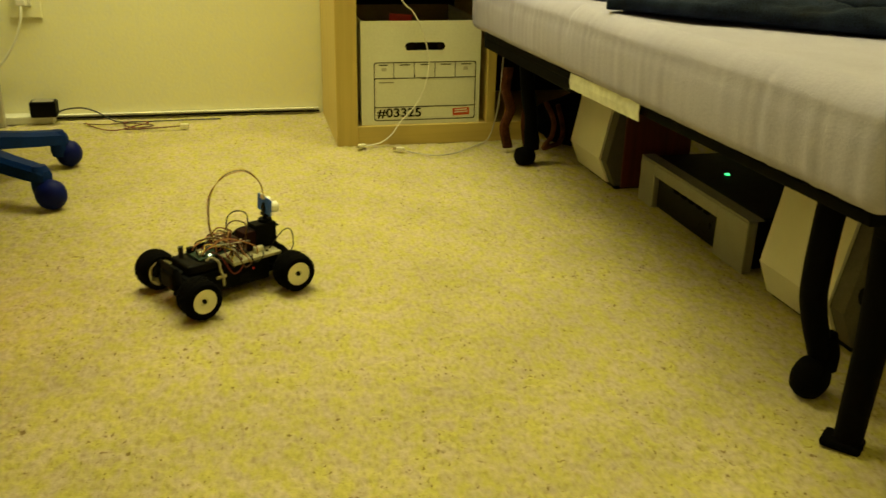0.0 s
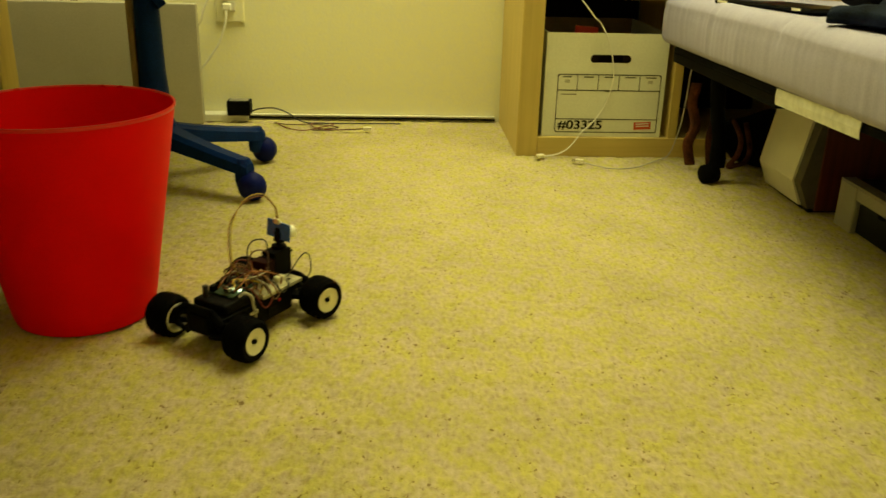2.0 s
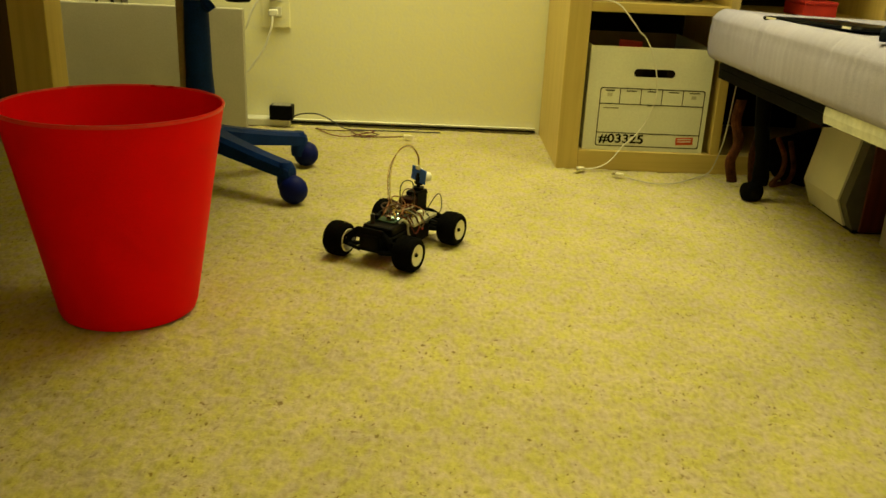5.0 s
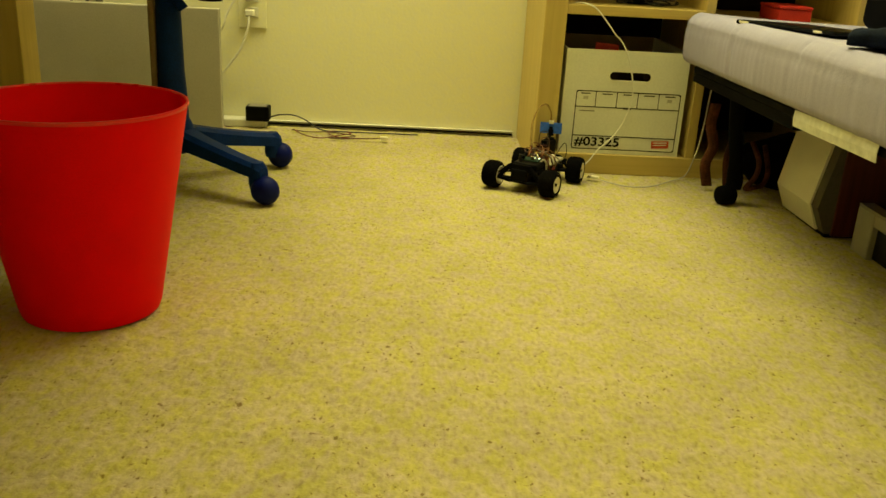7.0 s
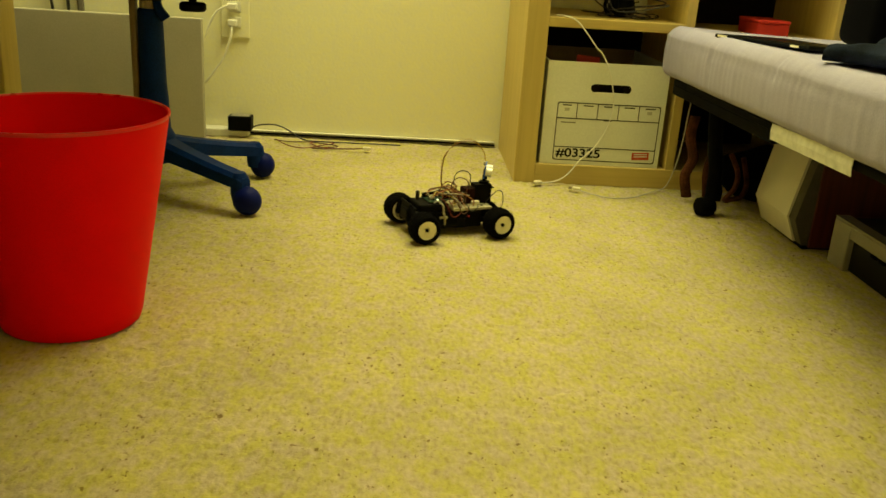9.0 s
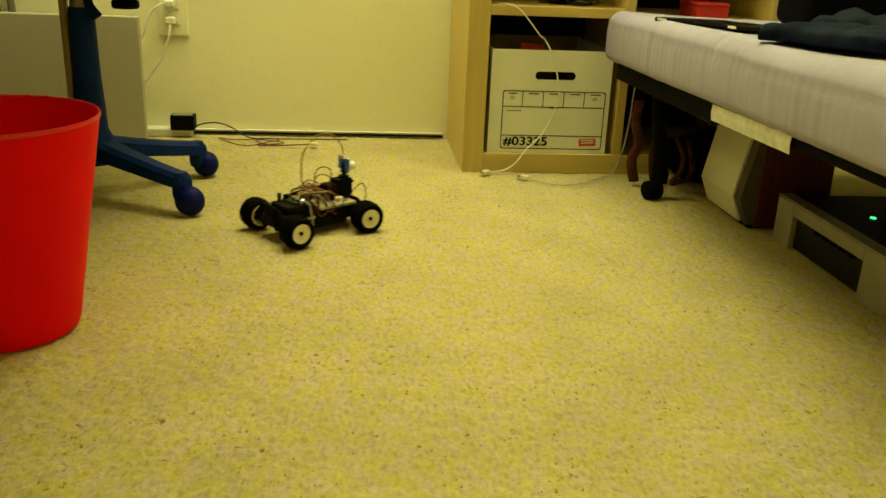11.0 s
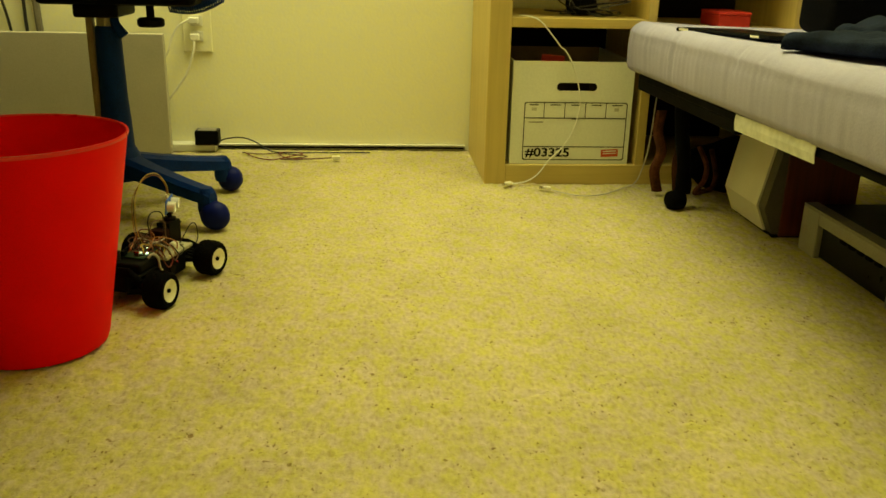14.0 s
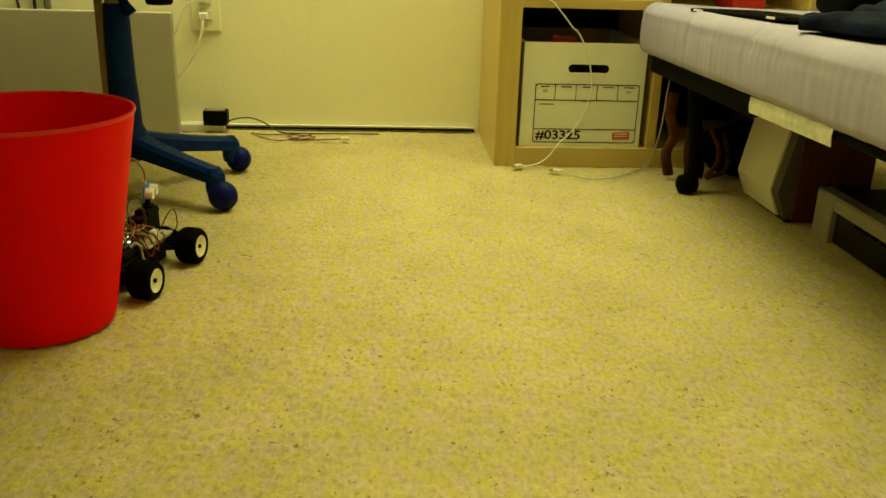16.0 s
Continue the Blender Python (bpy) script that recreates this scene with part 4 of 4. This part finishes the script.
def rc_car():
    c = thing("toy_car", pose(0, 0, 0), "black radio-controlled buggy with bare electronics and cream wheels", "toy car")
    part("chassis", merged(box(-0.09, 0.095, -0.03, 0.03, 0.02, 0.026, 0.002), box(-0.062, 0.06, -0.036, -0.03, 0.0135, 0.0468, 0.003), box(-0.062, 0.06, 0.03, 0.036, 0.0135, 0.0468, 0.003), box(-0.06, 0.058, -0.03, 0.03, 0.0135, 0.02, 0.002)), BLACK, c)
    part("gearbox", merged(box(-0.1, -0.062, -0.02, 0.02, 0.0262, 0.055, 0.005)), BLACK, c)
    part("gearbox", box(0.066, 0.098, -0.018, 0.018, 0.0262, 0.052, 0.005), BLACK, c)
    part("bumper", box(0.098, 0.115, -0.03, 0.03, 0.022, 0.032, 0.004), BLACK, c)
    part("motor", lathe([(0, -0.02), (0.013, -0.02), (0.014, -0.016), (0.014, 0.02), (0, 0.02)], 20, "y"), CHROME, c, "silver motor can", smooth=40, m=pose(-0.035, -0.008, 0.042))
    for x, h in ((-0.094, 0.066), (0.092, 0.058)):
        part("shock_tower", merged(box(x - 0.002, x + 0.002, -0.026, 0.026, 0.05, h, 0.0015), box(x - 0.002, x + 0.002, -0.016, 0.016, 0.03, 0.0502)), BLACK, c)
        for sy in (-1, 1):
            part("shock", merged(tube([(x, sy * 0.024, h - 0.004), (x, sy * 0.05, 0.03)], 0.0045, 10), tube([(x, sy * 0.026, h - 0.008), (x, sy * 0.042, 0.044)], 0.0062, 10)), RUBBER, c)
    for x in (-HALF_L, HALF_L):
        for sy in (-1, 1):
            part("suspension_arm", merged(tube([(x - 0.014, sy * 0.02, 0.025), (x, sy * 0.066, 0.027)], 0.004, 8), tube([(x + 0.014, sy * 0.02, 0.025), (x, sy * 0.066, 0.027)], 0.004, 8), tube([(x, sy * 0.02, 0.045), (x, sy * 0.066, 0.037)], 0.0026, 8)), BLACK, c)
            part("hub_carrier", box(x - 0.008, x + 0.008, sy * 0.067 - 0.005, sy * 0.067 + 0.005, 0.02, 0.042, 0.002), BLACK, c)
    part("battery", box(-0.078, -0.014, -0.034, 0.026, 0.0505, 0.066, 0.004), PACK, c, "flat olive-black battery pack")
    part("steering_horn", merged(box(-0.036, -0.018, -0.0395, -0.0365, 0.036, 0.041, 0.001), box(-0.0255, -0.0215, -0.0395, -0.0365, 0.022, 0.0362, 0.001)), DECK, c, "pale plastic horn on the flank")
    part("speed_control", box(0.004, 0.022, -0.0385, -0.0362, 0.02, 0.034, 0.001), PACK, c, "small dark module on the flank")
    part("battery_tray", box(-0.086, 0.058, -0.037, 0.032, 0.047, 0.0503, 0.001), BLACK, c)
    cream = part("deck_board", box(-0.006, 0.08, -0.04, 0.032, 0.0505, 0.056, 0.001), DECK, c, "cream deck board")
    part("screw", lathe([(0, 0), (0.003, 0), (0.003, 0.002), (0, 0.002)], 10), CHROME, cream, m=pose(0.06, -0.03, 0.0561))
    pcb = part("circuit_board", box(-0.05, 0.006, -0.026, 0.02, 0.0715, 0.0732), PCB, c, "green microcontroller board", m=pose(0, 0, 0, 0, -4, 0))
    for x, y, w, d, h, m in ((-0.04, -0.012, 0.012, 0.009, 0.009, CHROME), (-0.02, 0.004, 0.012, 0.012, 0.003, BLACK), (-0.045, 0.012, 0.01, 0.008, 0.008, BLACK), (-0.008, -0.018, 0.02, 0.004, 0.007, BLACK), (-0.02, 0.016, 0.03, 0.004, 0.007, BLACK)):
        part("chip" if h < 0.005 else "socket", box(x - w / 2, x + w / 2, y - d / 2, y + d / 2, 0.0733, 0.0733 + h, 0.0006), m, pcb)
    for x, y, m in ((-0.03, -0.022, WHITE_LED), (-0.008, -0.008, WHITE_LED)):
        part("led", box(x - 0.002, x + 0.002, y - 0.0015, y + 0.0015, 0.0733, 0.0757, 0.0005), m, pcb, "glowing white lamp")
    part("pcb_standoff", merged(box(-0.045, -0.041, -0.02, -0.016, 0.068, 0.0716), box(-0.005, -0.001, 0.01, 0.014, 0.0563, 0.0716), box(-0.045, -0.041, 0.012, 0.016, 0.068, 0.0716)), BLACK, c)
    part("red_led", box(0.0285, 0.0315, -0.0378, -0.0358, 0.036, 0.039, 0.0005), RED_LED, c, "glowing red lamp")
    servo = part("servo", box(0.052, 0.09, -0.0125, 0.0125, 0.0562, 0.096, 0.0015), BLACK, c, "black servo standing on end")
    part("servo_ear", box(0.048, 0.096, -0.011, 0.011, 0.0865, 0.089, 0.0006), BLACK, servo)
    part("servo_gear_box", lathe([(0, 0.0961), (0.011, 0.0961), (0.011, 0.1005), (0.004, 0.1015), (0.003, 0.1052), (0, 0.1052)], 20), BLACK, servo, smooth=40, m=pose(0.077, 0, 0))
    part("rear_block", box(0.03, 0.0515, -0.013, 0.015, 0.0563, 0.088, 0.001), mat("maroon_module", (0.022, 0.007, 0.006), 0.7, vary=0.3, spec=0.05), c, "dark maroon module before the servo")
    part("white_connector", box(0.042, 0.058, -0.026, -0.016, 0.0562, 0.065, 0.002), WHITE_P, c)
    part("wire_loop", tube([(0.07, -0.02, 0.056), (0.092, -0.03, 0.085), (0.104, -0.034, 0.083), (0.106, -0.036, 0.06), (0.1, -0.033, 0.045)], 0.001, 6), W_BLK, c)
    # bundle of jumper wires over the boards
    rng = random.Random(21)
    mats = [W_RED, W_BRN, W_ORG, W_YEL, W_BLK, GREY_C, W_RED, W_BRN, W_ORG, W_BLK]
    for k in range(22):
        y0, y1 = rng.uniform(-0.03, 0.018), rng.uniform(-0.036, 0.022)
        x0, x1 = rng.uniform(-0.052, -0.002), rng.uniform(0.0, 0.046)
        hgt = rng.uniform(0.077, 0.096)
        mx, my = (x0 + x1) / 2 + rng.uniform(-0.012, 0.012), (y0 + y1) / 2 + rng.uniform(-0.02, 0.02)
        part("jumper_wire", tube([(x0, y0, 0.076), (x0 + 0.004, y0 + rng.uniform(-0.01, 0.01), hgt - 0.004), (mx, my, hgt), (x1, y1, 0.072), (x1 + rng.uniform(-0.008, 0.01), y1 + rng.uniform(-0.004, 0.004), 0.057)], rng.uniform(0.0008, 0.0013), 5, 6), mats[k % 10], c)
    # looser leads that sag over the flank and the cream deck
    for k, (x0, x1, low) in enumerate(((-0.03, 0.012, 0.041), (-0.004, 0.03, 0.046), (0.012, 0.05, 0.05))):
        part("loose_lead", tube([(x0, -0.018, 0.074), (x0 + 0.006, -0.036, 0.07), ((x0 + x1) / 2, -0.0425, low), (x1 - 0.004, -0.042, low + 0.006), (x1, -0.034, 0.06)], 0.0011, 5, 6), (W_RED, W_BRN, W_BLK)[k], c)
    for k, (x, y, top) in enumerate(((0.014, -0.012, 0.112), (0.022, -0.004, 0.124), (-0.004, 0.004, 0.1))):
        part("tall_wire", tube([(x - 0.012, y, 0.074), (x - 0.014, y + 0.004, top - 0.014), (x, y + 0.004, top), (x + 0.018, y - 0.004, top - 0.006), (x + 0.016, y - 0.006, 0.085), (x + 0.014, y - 0.008, 0.057)], 0.0011, 5, 6), (W_BRN, W_BLK, W_RED)[k], c)
    for k in range(4):
        part("pin_header", box(0.022 + 0.004 * k, 0.0245 + 0.004 * k, -0.014 + 0.006 * (k % 2), -0.0115 + 0.006 * (k % 2), 0.0562, 0.076 + 0.003 * (k % 3), 0.0004), (W_BLK, WHITE_P, W_BRN, W_BLK)[k], c)
    part("battery_lead", tube([(-0.046, -0.03, 0.068), (-0.04, -0.035, 0.073), (-0.03, -0.0385, 0.064), (-0.028, -0.039, 0.05), (-0.024, -0.039, 0.04)], 0.0022, 6, 6), GREY_C, c)
    part("capacitor", lathe([(0, 0.066), (0.004, 0.066), (0.004, 0.083), (0, 0.084)], 14), W_BLK, c, smooth=40, m=pose(-0.066, 0.012, 0))
    for k in range(3):
        y = -0.035 - 0.002 * k
        x = -0.01 + 0.013 * k
        part("side_wire", tube([(x, -0.02, 0.078), (x - 0.004, y, 0.07), (x + 0.004, y - 0.001, 0.058), (x + 0.008, y, 0.05), (x + 0.012, -0.034, 0.056)], 0.001, 5, 6), mats[k], c)
    # swivelling range sensor
    head = link("sensor_head", None, c, "blue ultrasonic range sensor", pose(0.079, 0, 0.105))
    part("bracket", merged(box(-0.006, 0.004, -0.008, 0.008, 0.0, 0.005, 0.001), box(-0.0048, -0.0022, -0.006, 0.006, 0.004, 0.016, 0.0005)), BLACK, head)
    part("board", moved(box(-0.001, 0.001, -0.0262, 0.0262, -0.0132, 0.0132, 0.0008), pose(-0.001, 0, 0.0185, 0, 6, 0)), BLUE_PCB, head)
    for y in (-0.0145, 0.0145):
        part("transducer", moved(lathe([(0, 0), (0.0092, 0), (0.0092, 0.0125), (0.008, 0.0135), (0.0075, 0.012), (0, 0.012)], 22, "x"), pose(0.0004, y, 0.0185, 0, 6, 0)), SENSOR_CAN, head, smooth=40)
    part("chip", moved(box(-0.0032, -0.0012, -0.004, 0.004, -0.005, 0.003, 0.0003), pose(-0.001, 0, 0.0185, 0, 6, 0)), BLACK, head)
    part("pin_socket", box(-0.0055, -0.001, -0.0055, 0.0055, 0.029, 0.037, 0.0006), WHITE_P, head, "pale four-pin socket on the board's edge")
    for k, m in enumerate((W_YEL, W_BRN, W_ORG)):
        o = 0.0014 * (k - 1)
        part("arch_wire", tube([(0.0765, o, 0.141), (0.071, o, 0.163), (0.048, 0.004 + o, 0.187 - 0.002 * k), (0.014, 0.008 + o, 0.185 - 0.003 * k), (-0.012, 0.01 + 2 * o, 0.152), (-0.017, 0.008 + 2 * o, 0.105), (-0.012, 0.004 + 2 * o, 0.08)], 0.0006, 5, 8), m, c)
    wheels = {}
    for n, sx, sy in (("fl", 1, 1), ("fr", 1, -1), ("rl", -1, 1), ("rr", -1, -1)):
        wheels[n] = wheel_part(c, "wheel", sx, sy)
        wheels[n].matrix_basis = pose(sx * HALF_L, sy * (HALF_W - 0.0178), RAD)
    return c, head, wheels


CAR, HEAD, WHEELS = rc_car()


# ---- motion ----
# seconds, place on the carpet, heading of the car, heading of its range sensor
DRIVE = [
    (0.0, -0.270, -0.830, 29.5, 22), (0.5, -0.343, -0.862, 37.5, 26), (1.0, -0.400, -0.889, 43.9, 34), (1.5, -0.462, -0.927, 49.2, 42),
    (2.0, -0.526, -0.984, 57.2, 46), (2.3, -0.569, -1.038, 62.7, 50), (2.5, -0.596, -1.063, 66.4, 52), (2.8, -0.604, -1.078, 67.6, 32),
    (3.0, -0.605, -1.084, 67.3, 2), (3.3, -0.601, -1.076, 66.6, -4), (3.5, -0.584, -1.053, 65.6, -6), (3.7, -0.547, -0.974, 66.0, -2),
    (4.0, -0.474, -0.838, 64.0, 56), (4.2, -0.449, -0.772, 63.1, 58), (5.0, -0.379, -0.638, 62.0, 30), (6.0, -0.323, -0.548, 60.5, 60),
    (6.3, -0.239, -0.455, 59.4, 82), (6.5, -0.133, -0.287, 60.6, 80), (6.7, -0.060, -0.180, 61.5, 80), (7.0, -0.009, -0.127, 60.0, 84),
    (7.3, -0.017, -0.140, 55.0, 84), (7.5, -0.045, -0.195, 49.2, 80), (7.7, -0.095, -0.267, 42.5, 76), (8.0, -0.160, -0.361, 31.9, 68),
    (8.3, -0.266, -0.435, 19.0, 42), (8.5, -0.293, -0.456, 17.6, 36), (8.7, -0.282, -0.450, 19.6, 14), (9.0, -0.187, -0.422, 20.8, -8),
    (9.5, -0.173, -0.417, 23.4, -10), (9.7, -0.173, -0.419, 23.4, -8), (10.6, -0.292, -0.457, 32.0, 20), (11.8, -0.459, -0.509, 46.0, 28),
    (12.0, -0.465, -0.513, 47.6, 28), (12.5, -0.519, -0.552, 54.1, 30), (13.0, -0.574, -0.599, 60.4, 34), (13.5, -0.609, -0.630, 63.0, 30),
    (13.8, -0.649, -0.679, 69.0, 20), (14.0, -0.665, -0.703, 71.6, 0), (14.5, -0.665, -0.702, 71.7, -2), (14.7, -0.676, -0.721, 74.0, 2),
    (15.0, -0.696, -0.755, 76.9, 6), (15.5, -0.698, -0.751, 76.6, 6), (16.0, -0.697, -0.752, 76.9, 2),
]


def eased(times, values, at):
    """Cubic through the keys with no overshoot."""
    t, v = np.array(times), np.array(values)
    h, d = np.diff(t), np.diff(v) / np.diff(t)
    m = np.zeros(len(t))
    m[0], m[-1] = d[0], d[-1]
    for k in range(1, len(t) - 1):
        if d[k - 1] * d[k] > 0:
            w1, w2 = 2 * h[k] + h[k - 1], h[k] + 2 * h[k - 1]
            m[k] = (w1 + w2) / (w1 / d[k - 1] + w2 / d[k])
    k = np.clip(np.searchsorted(t, at, side="right") - 1, 0, len(t) - 2)
    s = (at - t[k]) / h[k]
    return v[k] * (1 + 2 * s) * (1 - s) ** 2 + m[k] * h[k] * s * (1 - s) ** 2 + v[k + 1] * s * s * (3 - 2 * s) + m[k + 1] * h[k] * s * s * (s - 1)


def motions():
    at = np.arange(0, 16.0001, 2 / 30)
    cols = list(zip(*DRIVE))
    x, y, yaw, head = (eased(cols[0], c, at) for c in cols[1:])
    walk(CAR, [(t, pose(a, b, 0.001, 0, 0, c)) for t, a, b, c in zip(at, x, y, yaw)])
    walk(HEAD, [(t, pose(0.079, 0, 0.105, 0, 0, h - c)) for t, h, c in zip(at, head, yaw)])
    # rolling and steering follow from the path
    ca, sa = np.cos(np.radians(yaw)), np.sin(np.radians(yaw))
    ahead = np.r_[0, np.diff(x) * (ca[1:] + ca[:-1]) / 2 + np.diff(y) * (sa[1:] + sa[:-1]) / 2]
    turn = np.r_[0, np.diff(np.radians(yaw))]
    steer = np.degrees(np.arctan2(turn * 2 * HALF_L * np.sign(ahead + 1e-9), np.abs(ahead) + 0.004))
    steer = np.convolve(np.pad(np.clip(steer, -22, 22), 4, mode="edge"), np.ones(9) / 9, mode="valid")
    for key, w in WHEELS.items():
        sx, sy = (1 if key[0] == "f" else -1), (1 if key[1] == "l" else -1)
        roll = np.cumsum((ahead - turn * sy * HALF_W) / RAD) * 180 / math.pi
        walk(w, [(t, pose(sx * HALF_L, sy * (HALF_W - 0.0178), RAD, 0, 0, s if sx > 0 else 0) @ pose(0, 0, 0, 0, r, 0)) for t, r, s in zip(at, roll, steer)])


motions()
